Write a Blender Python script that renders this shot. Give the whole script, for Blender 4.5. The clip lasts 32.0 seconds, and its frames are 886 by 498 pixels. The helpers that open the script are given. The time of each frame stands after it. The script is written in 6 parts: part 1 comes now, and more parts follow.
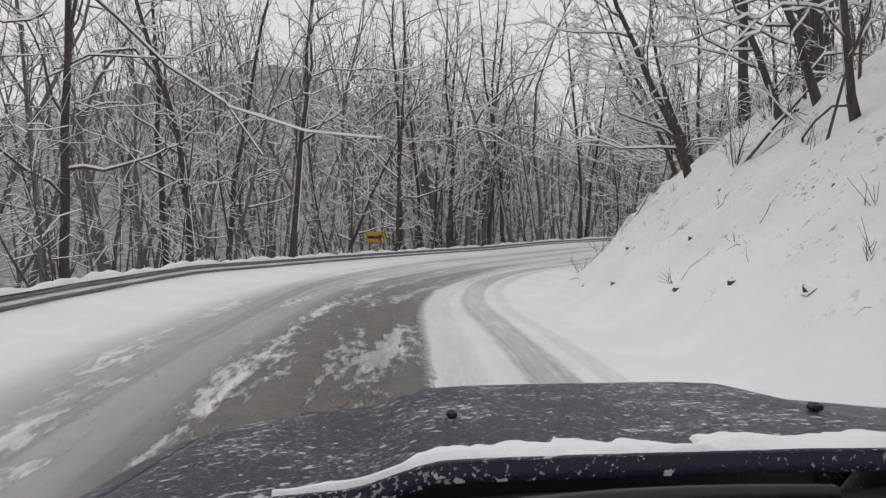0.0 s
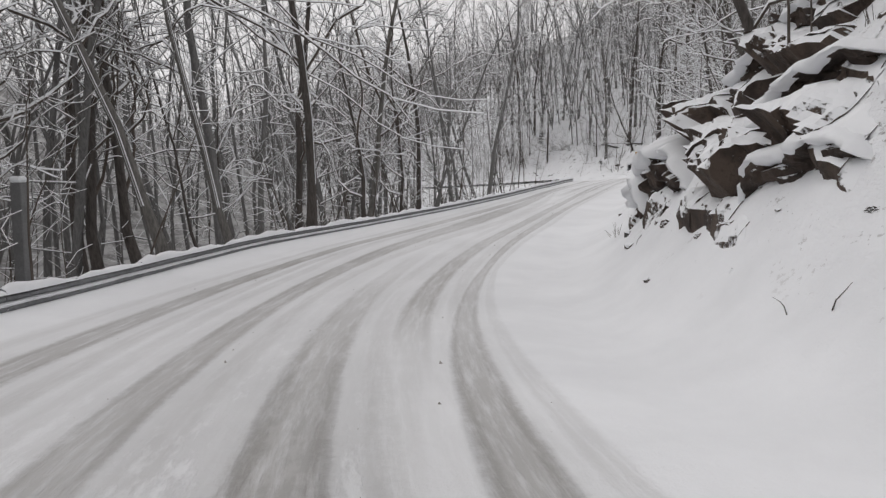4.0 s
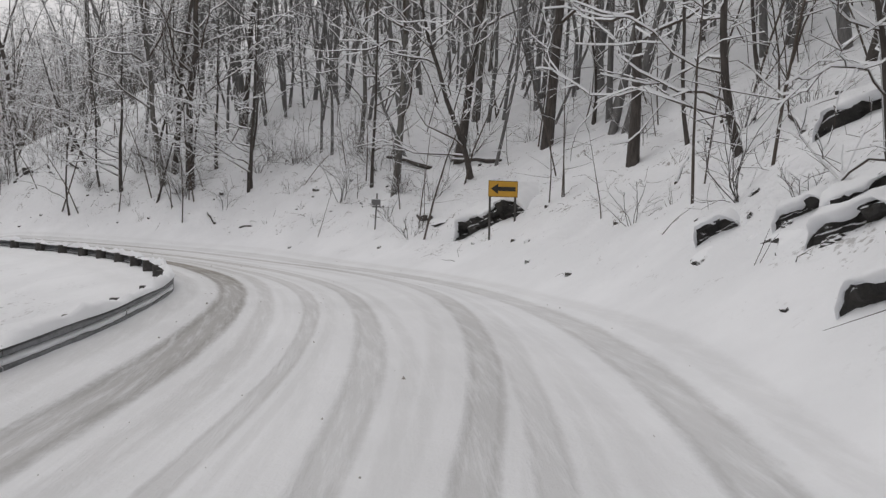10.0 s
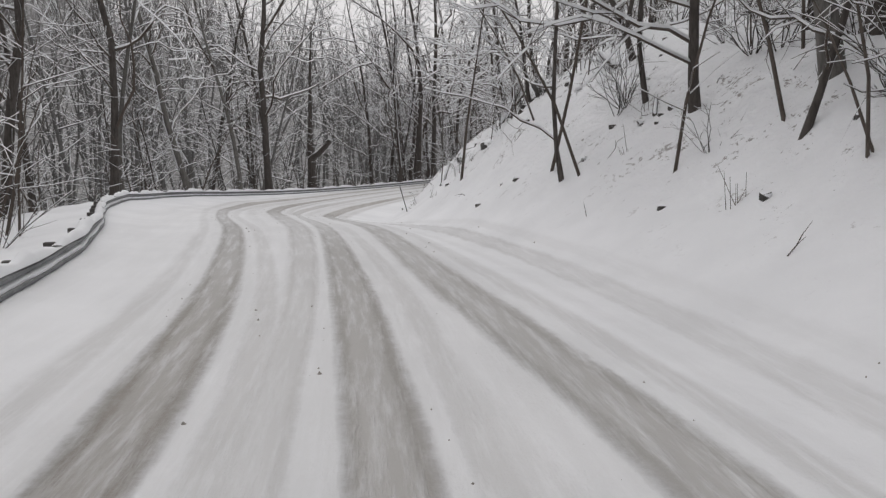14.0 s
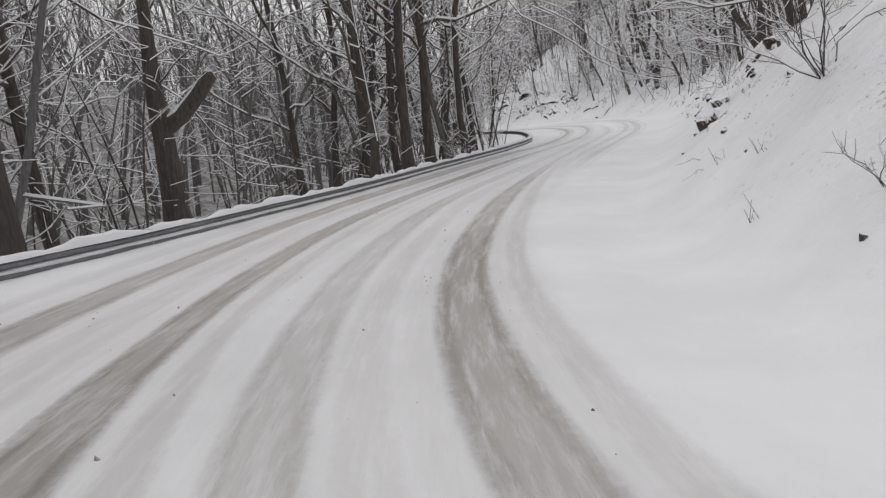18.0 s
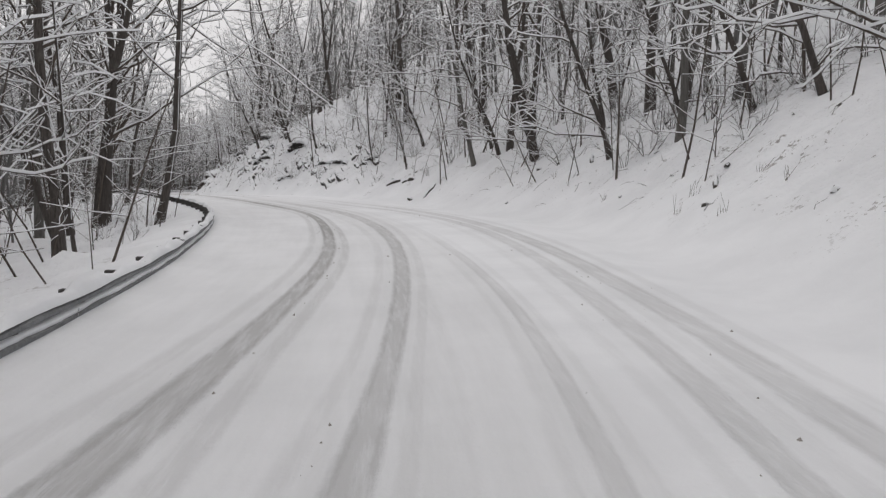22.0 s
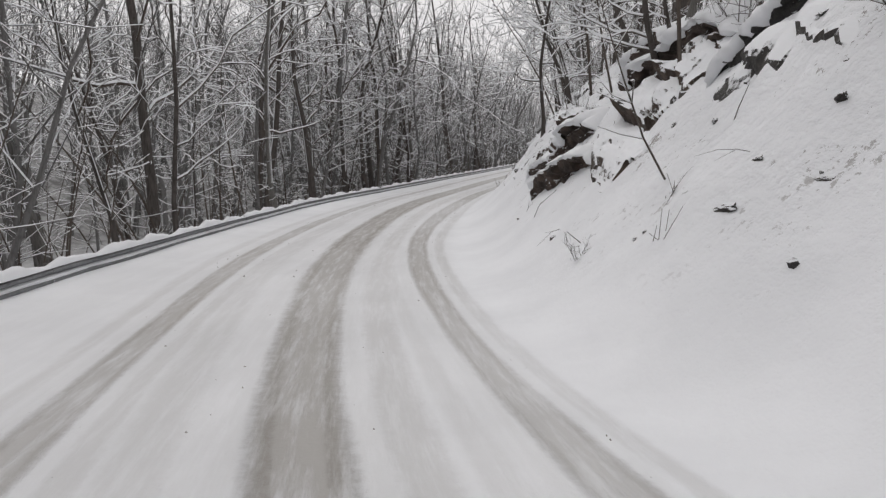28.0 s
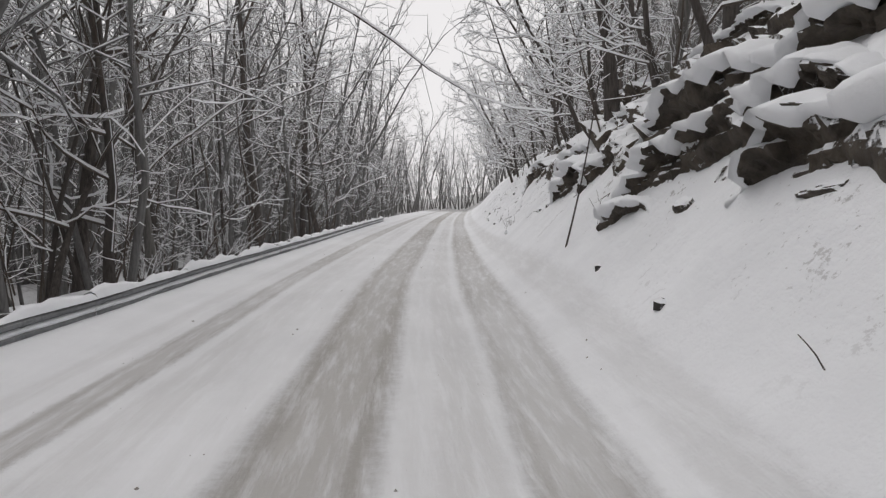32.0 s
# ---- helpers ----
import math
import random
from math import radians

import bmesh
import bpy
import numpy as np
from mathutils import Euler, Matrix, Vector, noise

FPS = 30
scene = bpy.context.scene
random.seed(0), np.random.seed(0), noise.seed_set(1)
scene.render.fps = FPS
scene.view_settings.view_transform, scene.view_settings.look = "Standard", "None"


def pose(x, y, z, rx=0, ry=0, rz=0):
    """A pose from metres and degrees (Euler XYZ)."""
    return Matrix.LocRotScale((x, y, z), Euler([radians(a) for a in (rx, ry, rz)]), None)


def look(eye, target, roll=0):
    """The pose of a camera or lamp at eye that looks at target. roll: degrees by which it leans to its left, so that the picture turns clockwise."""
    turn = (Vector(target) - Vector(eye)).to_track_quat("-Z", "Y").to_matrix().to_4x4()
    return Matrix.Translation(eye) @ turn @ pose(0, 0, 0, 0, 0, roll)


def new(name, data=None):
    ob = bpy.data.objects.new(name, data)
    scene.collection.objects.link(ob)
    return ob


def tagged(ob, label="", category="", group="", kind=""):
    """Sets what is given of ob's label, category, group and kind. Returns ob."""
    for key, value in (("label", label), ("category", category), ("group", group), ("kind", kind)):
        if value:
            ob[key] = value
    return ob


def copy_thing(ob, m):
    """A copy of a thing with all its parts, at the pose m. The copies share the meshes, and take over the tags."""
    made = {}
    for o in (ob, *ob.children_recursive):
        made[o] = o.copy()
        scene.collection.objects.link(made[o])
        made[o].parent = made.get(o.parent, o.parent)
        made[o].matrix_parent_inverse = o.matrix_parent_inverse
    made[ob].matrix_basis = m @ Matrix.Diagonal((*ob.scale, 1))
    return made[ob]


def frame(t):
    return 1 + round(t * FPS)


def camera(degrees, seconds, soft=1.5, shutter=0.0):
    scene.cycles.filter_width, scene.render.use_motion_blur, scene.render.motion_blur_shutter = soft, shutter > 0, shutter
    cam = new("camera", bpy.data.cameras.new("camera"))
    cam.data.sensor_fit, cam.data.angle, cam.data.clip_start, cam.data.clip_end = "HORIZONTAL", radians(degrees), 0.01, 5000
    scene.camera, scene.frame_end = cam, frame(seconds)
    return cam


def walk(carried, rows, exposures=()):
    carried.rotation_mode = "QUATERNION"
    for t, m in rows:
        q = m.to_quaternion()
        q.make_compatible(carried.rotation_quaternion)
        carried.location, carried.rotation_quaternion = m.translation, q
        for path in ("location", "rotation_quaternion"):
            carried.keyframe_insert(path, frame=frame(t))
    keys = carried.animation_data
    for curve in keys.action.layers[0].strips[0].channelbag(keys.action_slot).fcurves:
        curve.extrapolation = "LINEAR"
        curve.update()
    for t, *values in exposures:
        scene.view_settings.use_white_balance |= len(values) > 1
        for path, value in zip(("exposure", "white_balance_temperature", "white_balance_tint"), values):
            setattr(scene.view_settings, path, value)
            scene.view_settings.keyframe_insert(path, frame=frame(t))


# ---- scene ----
cam = camera(63.4, 32.0, soft=1.35)
ROWS = [
    (0.0, 0.00, 0.00, 1.829, 86.99, 0.35, 5.67),
    (0.5, -0.67, 4.26, 1.835, 85.88, 0.65, 1.56),
    (1.0, -1.36, 8.59, 1.754, 85.13, 1.70, 1.26),
    (1.5, -2.03, 13.02, 1.526, 82.81, 3.70, -4.25),
    (2.0, -2.53, 17.42, 1.332, 81.76, 4.61, -8.12),
    (2.5, -2.72, 21.66, 1.097, 81.47, 4.42, -13.37),
    (3.0, -2.61, 25.80, 0.872, 82.64, 4.25, -16.54),
    (3.5, -2.19, 29.90, 0.749, 83.79, 4.05, -20.57),
    (4.0, -1.46, 33.98, 0.656, 84.94, 3.9, -24.81),
    (4.5, -0.38, 38.04, 0.536, 86.07, 3.75, -29.56),
    (5.0, 1.08, 42.12, 0.422, 86.37, 4.26, -34.66),
    (5.5, 3.02, 46.30, 0.360, 88.18, 4.85, -40.52),
    (6.0, 5.58, 50.56, 0.418, 87.85, 3.81, -42.46),
    (6.5, 8.84, 54.88, 0.529, 87.46, 3.19, -46.86),
    (7.0, 12.75, 59.18, 0.693, 87.33, 2.25, -49.56),
    (7.5, 17.13, 63.26, 0.914, 87.12, 0.47, -50.49),
    (8.0, 21.52, 67.09, 1.200, 87.48, -0.90, -49.50),
    (8.5, 25.63, 70.74, 1.459, 88.11, -1.39, -48.87),
    (9.0, 29.41, 74.19, 1.677, 87.42, -1.61, -47.74),
    (9.5, 32.76, 77.42, 1.787, 86.39, -1.87, -42.44),
    (10.0, 35.64, 80.48, 1.866, 87.02, -1.10, -39.67),
    (10.5, 38.19, 83.53, 1.897, 86.78, -1.06, -35.68),
    (11.0, 40.49, 86.71, 1.907, 85.80, -1.50, -28.95),
    (11.5, 42.42, 90.12, 1.875, 83.82, -1.44, -23.33),
    (12.0, 43.89, 93.71, 1.822, 83.12, 0.46, -16.65),
    (12.5, 44.85, 97.37, 1.767, 82.50, 1.76, -11.34),
    (13.0, 45.29, 101.06, 1.732, 83.07, 1.55, -2.10),
    (13.5, 45.26, 104.84, 1.711, 82.75, 0.79, 6.24),
    (14.0, 44.80, 108.73, 1.757, 82.73, -0.00, 8.43),
    (14.5, 43.97, 112.74, 1.794, 82.71, -0.00, 9.65),
    (15.0, 42.77, 116.83, 1.836, 82.69, -0.00, 10.17),
    (15.5, 41.26, 120.98, 1.897, 82.68, -0.40, 10.18),
    (16.0, 39.47, 125.14, 1.847, 83.62, 0.80, 13.87),
    (16.5, 37.51, 129.30, 1.619, 82.47, 3.11, 13.62),
    (17.0, 35.66, 133.58, 1.383, 81.04, 5.60, 8.59),
    (17.5, 34.18, 138.10, 1.059, 80.13, 6.26, 1.90),
    (18.0, 33.25, 142.84, 0.772, 81.14, 5.62, -2.13),
    (18.5, 32.89, 147.72, 0.638, 83.07, 3.58, -6.65),
    (19.0, 33.05, 152.64, 0.626, 85.37, 1.83, -11.76),
    (19.5, 33.79, 157.62, 0.698, 86.32, 2.43, -15.66),
    (20.0, 35.19, 162.65, 0.846, 88.95, 0.42, -17.67),
    (20.5, 37.09, 167.71, 1.031, 87.85, -1.09, -18.79),
    (21.0, 39.03, 172.88, 1.221, 86.81, -0.56, -20.57),
    (21.5, 40.90, 178.18, 1.415, 86.63, -0.85, -20.11),
    (22.0, 42.69, 183.60, 1.574, 85.76, -2.19, -17.74),
    (22.5, 44.22, 189.19, 1.713, 84.81, -3.40, -15.52),
    (23.0, 45.46, 195.03, 1.877, 85.15, -3.81, -12.82),
    (23.5, 46.45, 201.20, 2.066, 84.29, -4.35, -8.40),
    (24.0, 47.12, 207.67, 2.216, 83.04, -4.07, -4.85),
    (24.5, 47.31, 214.29, 2.331, 84.49, -2.75, -0.71),
    (25.0, 46.98, 220.82, 2.423, 85.31, -2.9, 2.34),
    (25.5, 46.24, 227.12, 2.506, 86.13, -3.1, 4.94),
    (26.0, 45.19, 233.15, 2.597, 86.94, -3.3, 6.89),
    (26.5, 43.92, 238.93, 2.715, 87.75, -3.47, 8.37),
    (27.0, 42.50, 244.49, 2.638, 85.92, -1.50, 7.52),
    (27.5, 41.08, 249.90, 2.461, 82.49, -0.47, 7.13),
    (28.0, 39.75, 255.18, 2.186, 82.70, 1.81, 3.70),
    (28.5, 38.61, 260.34, 1.922, 81.51, 2.30, 1.18),
    (29.0, 37.77, 265.44, 1.832, 82.52, 2.32, -0.85),
    (29.5, 37.16, 270.44, 1.707, 84.56, 1.81, -3.79),
    (30.0, 36.85, 275.35, 1.647, 85.68, 1.66, -5.48),
    (30.5, 36.79, 280.17, 1.643, 86.30, 1.65, -8.00),
    (31.0, 36.92, 284.94, 1.672, 86.49, 0.69, -10.99),
    (31.5, 37.27, 289.70, 1.781, 87.15, -0.78, -11.38),
    (32.0, 37.77, 294.50, 1.913, 86.70, -0.43, -11.24),
]
walk(cam, [(t, pose(x, y, z, rx, ry, rz)) for t, x, y, z, rx, ry, rz in ROWS],
     exposures=((0, -0.06), (2, 0.02), (6, 0.06), (9, -0.02), (11, -0.08), (13, 0.0), (18, 0.06), (24, 0.0), (27, 0.06), (29, 0.17), (32, 0.17)))

# ---------------------------------------------------------------- light
world = bpy.data.worlds.new("overcast_sky")
scene.world = world
world.use_nodes = True
wn, wl = world.node_tree.nodes, world.node_tree.links
wn.clear()
sky = wn.new("ShaderNodeTexSky")
sky.sky_type, sky.sun_disc = "NISHITA", False
sky.sun_elevation, sky.sun_rotation = radians(48), radians(200)
sky.air_density, sky.dust_density = 1.0, 2.0
grey = wn.new("ShaderNodeHueSaturation")
grey.inputs["Saturation"].default_value = 0.15
cloud = wn.new("ShaderNodeMix")
cloud.data_type = "RGBA"
cloud.inputs[0].default_value = 0.93
cloud.inputs[7].default_value = (7.55, 7.36, 7.42, 1.0)
back = wn.new("ShaderNodeBackground")
back.inputs["Strength"].default_value = 0.104
wout = wn.new("ShaderNodeOutputWorld")
wl.new(sky.outputs[0], grey.inputs["Color"])
wl.new(grey.outputs[0], cloud.inputs[6])
wl.new(cloud.outputs[2], back.inputs["Color"])
wl.new(back.outputs[0], wout.inputs["Surface"])
sun = new("sun", bpy.data.lights.new("sun", "SUN"))
sun.data.energy, sun.data.angle, sun.data.color = 0.55, radians(50), (1.0, 0.985, 0.96)
sun.matrix_world = look((0, 0, 60), (14, -40, 0))
scene.view_settings.exposure = 0.0

# ---------------------------------------------------------------- materials


def material(name):
    m = bpy.data.materials.new(name)
    m.use_nodes = True
    nt = m.node_tree
    return m, nt, nt.nodes["Principled BSDF"]


def add(nt, kind, **values):
    n = nt.nodes.new(kind)
    for k, v in values.items():
        if k in ("operation", "blend_type", "data_type", "attribute_name", "noise_dimensions", "feature", "interpolation_type"):
            if k == "operation":
                n.operation = v
            elif k == "blend_type":
                n.blend_type = v
            elif k == "data_type":
                n.data_type = v
            elif k == "attribute_name":
                n.attribute_name = v
            elif k == "feature":
                n.feature = v
            elif k == "interpolation_type":
                n.interpolation_type = v
        else:
            n.inputs[k.replace("_", " ")].default_value = v
    return n


def plug(nt, value, socket):
    if isinstance(value, (int, float)):
        socket.default_value = value
    elif isinstance(value, tuple):
        socket.default_value = (*value, 1.0)[:4]
    else:
        nt.links.new(value, socket)


def maths(nt, op, a, b=0.0, clamp=False):
    n = nt.nodes.new("ShaderNodeMath")
    n.operation, n.use_clamp = op, clamp
    plug(nt, a, n.inputs[0])
    plug(nt, b, n.inputs[1])
    return n.outputs[0]


def ramp(nt, value, lo, hi, out_lo=0.0, out_hi=1.0):
    n = nt.nodes.new("ShaderNodeMapRange")
    n.interpolation_type = "SMOOTHSTEP"
    plug(nt, value, n.inputs["Value"])
    for key, v in (("From Min", lo), ("From Max", hi), ("To Min", out_lo), ("To Max", out_hi)):
        plug(nt, v, n.inputs[key])
    return n.outputs[0]


def mix(nt, fac, a, b):
    n = nt.nodes.new("ShaderNodeMix")
    n.data_type = "RGBA"
    plug(nt, fac, n.inputs[0])
    plug(nt, a, n.inputs[6])
    plug(nt, b, n.inputs[7])
    return n.outputs[2]


def grain(nt, scale, detail=4.0, rough=0.6, vector=None):
    n = nt.nodes.new("ShaderNodeTexNoise")
    n.inputs["Scale"].default_value, n.inputs["Detail"].default_value, n.inputs["Roughness"].default_value = scale, detail, rough
    if vector is None:
        c = nt.nodes.new("ShaderNodeTexCoord")
        vector = c.outputs["Object"]
    nt.links.new(vector, n.inputs["Vector"])
    return n.outputs["Fac"]


def bump(nt, bsdf, height, strength, distance):
    n = nt.nodes.new("ShaderNodeBump")
    n.inputs["Strength"].default_value, n.inputs["Distance"].default_value = strength, distance
    nt.links.new(height, n.inputs["Height"])
    nt.links.new(n.outputs[0], bsdf.inputs["Normal"])


def make_plain(name, colour, rough, colour2=None, scale=6.0, metal=0.0, relief=0.0, reach=0.01):
    m, nt, b = material(name)
    f = grain(nt, scale)
    f2 = grain(nt, scale * 7.3)
    f = maths(nt, "ADD", maths(nt, "MULTIPLY", f, 0.6), maths(nt, "MULTIPLY", f2, 0.4))
    col = mix(nt, ramp(nt, f, 0.3, 0.7), colour, colour2 or tuple(c * 0.75 for c in colour))
    plug(nt, col, b.inputs["Base Color"])
    plug(nt, ramp(nt, f2, 0.3, 0.7, rough - 0.08, rough + 0.08), b.inputs["Roughness"])
    b.inputs["Metallic"].default_value = metal
    if relief:
        bump(nt, b, f2, relief, reach)
    return m


def make_snow():
    m, nt, b = material("fresh_snow")
    f, f2 = grain(nt, 1.3), grain(nt, 26.0)
    plug(nt, mix(nt, ramp(nt, f, 0.3, 0.7), (0.84, 0.85, 0.87), (0.78, 0.79, 0.81)), b.inputs["Base Color"])
    b.inputs["Roughness"].default_value = 0.85
    bump(nt, b, f2, 0.35, 0.02)
    return m


def make_ground():
    """Snow over the verge and slope; slush, grit and bare road along the wheel tracks."""
    m, nt, b = material("snowy_ground_and_road")
    lat = add(nt, "ShaderNodeAttribute", attribute_name="lateral").outputs["Fac"]
    along = add(nt, "ShaderNodeAttribute", attribute_name="along").outputs["Fac"]
    comb = nt.nodes.new("ShaderNodeCombineXYZ")
    plug(nt, maths(nt, "MULTIPLY", along, 0.10), comb.inputs[0])
    plug(nt, lat, comb.inputs[1])
    road_vec = comb.outputs[0]
    wob = maths(nt, "MULTIPLY", maths(nt, "SUBTRACT", grain(nt, 0.6, 2.0, 0.5, comb.outputs[0]), 0.5), 0.5)
    fine = maths(nt, "MULTIPLY", maths(nt, "SUBTRACT", grain(nt, 7.0, 8.0, 0.80), 0.5), 0.40)
    shake = maths(nt, "ADD", wob, fine)
    pos = maths(nt, "ADD", lat, shake)
    total = None
    for n, (key, rows, wear) in enumerate(RUTS):
        at = add(nt, "ShaderNodeAttribute", attribute_name=key).outputs["Fac"]
        power = add(nt, "ShaderNodeAttribute", attribute_name=key + "_wear").outputs["Fac"]
        at = maths(nt, "ADD", at, maths(nt, "MULTIPLY", shake, 1.3))
        off = maths(nt, "ABSOLUTE", at)
        r = ramp(nt, off, 0.55, 1.30, 1.0, 0.0)
        # the tyres press a darker line along either edge, and paler second passes run beside each track
        edge = ramp(nt, maths(nt, "ABSOLUTE", maths(nt, "SUBTRACT", off, 0.72)), 0.08, 0.30, 1.0, 0.0)
        r = maths(nt, "MULTIPLY", r, maths(nt, "ADD", 0.80, maths(nt, "MULTIPLY", edge, 0.20)))
        r2 = ramp(nt, maths(nt, "ABSOLUTE", maths(nt, "SUBTRACT", at, 2.1)), 0.25, 0.8, 0.34, 0.0)
        r3 = ramp(nt, maths(nt, "ABSOLUTE", maths(nt, "ADD", at, 2.6)), 0.2, 0.9, 0.26, 0.0)
        r4 = ramp(nt, off, 1.0, 3.4, 0.16, 0.0)
        r = maths(nt, "MAXIMUM", maths(nt, "MAXIMUM", r, r4), maths(nt, "MAXIMUM", r2, r3))
        fade = nt.nodes.new("ShaderNodeCombineXYZ")
        plug(nt, maths(nt, "MULTIPLY", along, 0.07), fade.inputs[0])
        plug(nt, 3.7 * n, fade.inputs[1])
        r = maths(nt, "MULTIPLY", r, ramp(nt, grain(nt, 1.0, 2.0, 0.5, fade.outputs[0]), 0.35, 0.6, 0.7, 1.0))
        r = maths(nt, "MULTIPLY", r, power)
        total = r if total is None else maths(nt, "MAXIMUM", total, r)
    # tread streaks inside the tracks
    streak = grain(nt, 8.0, 5.0, 0.7, comb.outputs[0])
    patch = grain(nt, 0.35, 3.0, 0.6, comb.outputs[0])
    bare = maths(nt, "MULTIPLY", total, ramp(nt, streak, 0.30, 0.58, 0.5, 1.05))
    bare = maths(nt, "MULTIPLY", bare, ramp(nt, patch, 0.3, 0.6, 0.8, 1.0))
    # the bend at the start is worn further down to the asphalt
    worn = maths(nt, "MULTIPLY", ramp(nt, along, 12.0, 50.0, 1.0, 0.0), ramp(nt, pos, -4.3, -3.2, 0.0, 0.75))
    worn = maths(nt, "MULTIPLY", worn, maths(nt, "MULTIPLY", ramp(nt, pos, 0.15, 0.40, 1.0, 0.0), ramp(nt, pos, -2.3, -1.5, 0.75, 1.33)))
    comb2 = nt.nodes.new("ShaderNodeCombineXYZ")
    plug(nt, maths(nt, "MULTIPLY", along, 0.28), comb2.inputs[0])
    plug(nt, lat, comb2.inputs[1])
    bands = grain(nt, 1.5, 2.0, 0.5, comb.outputs[0])
    chunks = grain(nt, 7.0, 6.0, 0.72, comb2.outputs[0])
    left = ramp(nt, maths(nt, "ADD", maths(nt, "MULTIPLY", chunks, 0.45), maths(nt, "MULTIPLY", bands, 0.55)), 0.51, 0.60, 1.0, 0.10)
    worn = maths(nt, "MULTIPLY", worn, left)
    f, f2, f3 = grain(nt, 0.45), grain(nt, 30.0, 5.0), grain(nt, 3.5, 4.0)
    snow = mix(nt, ramp(nt, f, 0.3, 0.7), (0.86, 0.87, 0.89), (0.79, 0.80, 0.82))
    # packed road snow is a little greyer than the verge
    onroad = maths(nt, "MULTIPLY", ramp(nt, pos, -5.2, -4.2), ramp(nt, pos, 1.4, 2.0, 1.0, 0.0))
    packed = mix(nt, ramp(nt, grain(nt, 2.2, 5.0, 0.65, comb.outputs[0]), 0.35, 0.65), (0.74, 0.74, 0.75), (0.60, 0.60, 0.60))
    snow = mix(nt, maths(nt, "MULTIPLY", onroad, 0.28), snow, packed)
    brown = add(nt, "ShaderNodeAttribute", attribute_name="brown").outputs["Fac"]
    brown = maths(nt, "MULTIPLY", brown, ramp(nt, grain(nt, 0.3, 3.0, 0.5, comb.outputs[0]), 0.3, 0.6, 0.6, 1.0))
    slush = mix(nt, brown, (0.165, 0.158, 0.148), (0.175, 0.140, 0.090))
    asphalt = mix(nt, ramp(nt, f3, 0.3, 0.7), (0.045, 0.041, 0.036), (0.09, 0.074, 0.059))
    col = mix(nt, maths(nt, "MULTIPLY", bare, 1.15, True), snow, slush)
    col = mix(nt, maths(nt, "MULTIPLY", worn, 0.95, True), col, asphalt)
    # leaf litter and soil poking through on the steep bank
    bank = add(nt, "ShaderNodeAttribute", attribute_name="bank").outputs["Fac"]
    specks = ramp(nt, maths(nt, "ADD", maths(nt, "MULTIPLY", grain(nt, 1.1, 3.0), 0.45), maths(nt, "MULTIPLY", grain(nt, 9.0, 5.0, 0.7), 0.55)), 0.585, 0.62)
    specks = maths(nt, "MULTIPLY", specks, bank)
    col = mix(nt, maths(nt, "MULTIPLY", specks, 0.7), col, mix(nt, f3, (0.05, 0.04, 0.03), (0.16, 0.12, 0.09)))
    # woods too far off to tell apart: brush and trunks over the snow, with mist painted into the grey
    wooded = add(nt, "ShaderNodeAttribute", attribute_name="wooded").outputs["Fac"]
    brush = mix(nt, ramp(nt, grain(nt, 0.9, 6.0, 0.75), 0.40, 0.60), (0.20, 0.197, 0.195), (0.44, 0.438, 0.438))
    col = mix(nt, wooded, col, brush)
    plug(nt, col, b.inputs["Base Color"])
    plug(nt, ramp(nt, maths(nt, "MAXIMUM", bare, worn), 0.2, 0.9, 0.85, 0.5), b.inputs["Roughness"])
    h = maths(nt, "SUBTRACT", maths(nt, "MULTIPLY", f2, 0.10), maths(nt, "MULTIPLY", maths(nt, "MAXIMUM", bare, worn), 0.6))
    h = maths(nt, "ADD", h, maths(nt, "MULTIPLY", f3, 0.25))
    h = maths(nt, "ADD", h, maths(nt, "MULTIPLY", maths(nt, "MULTIPLY", bank, grain(nt, 1.9, 6.0, 0.62)), 2.4))
    bump(nt, b, h, 0.7, 0.10)
    return m


def make_rock(name, dark, light, snow_at=0.24, patchy=1.6):
    """Fractured rock that carries snow wherever it faces up."""
    m, nt, b = material(name)
    g = nt.nodes.new("ShaderNodeNewGeometry")
    sep = nt.nodes.new("ShaderNodeSeparateXYZ")
    nt.links.new(g.outputs["Normal"], sep.inputs[0])
    f, f2, f4 = grain(nt, 2.2, 5.0), grain(nt, 9.0, 6.0, 0.7), grain(nt, 1.6 if patchy < 2 else 2.6, 7.0, 0.70)
    rock = mix(nt, ramp(nt, f, 0.35, 0.65), dark, light)
    rock = mix(nt, ramp(nt, f2, 0.55, 0.7, 0.0, 0.5), rock, tuple(c * 0.4 for c in dark))
    lies = ramp(nt, maths(nt, "ADD", sep.outputs[2], maths(nt, "ADD", maths(nt, "MULTIPLY", maths(nt, "SUBTRACT", f2, 0.5), 0.9), maths(nt, "MULTIPLY", maths(nt, "SUBTRACT", f4, 0.5), patchy))), snow_at - 0.06, snow_at + 0.06)
    plug(nt, mix(nt, lies, rock, (0.85, 0.86, 0.88)), b.inputs["Base Color"])
    b.inputs["Roughness"].default_value = 0.8
    bump(nt, b, maths(nt, "MULTIPLY", f2, maths(nt, "SUBTRACT", 1.05, lies)), 1.0, 0.12)
    return m


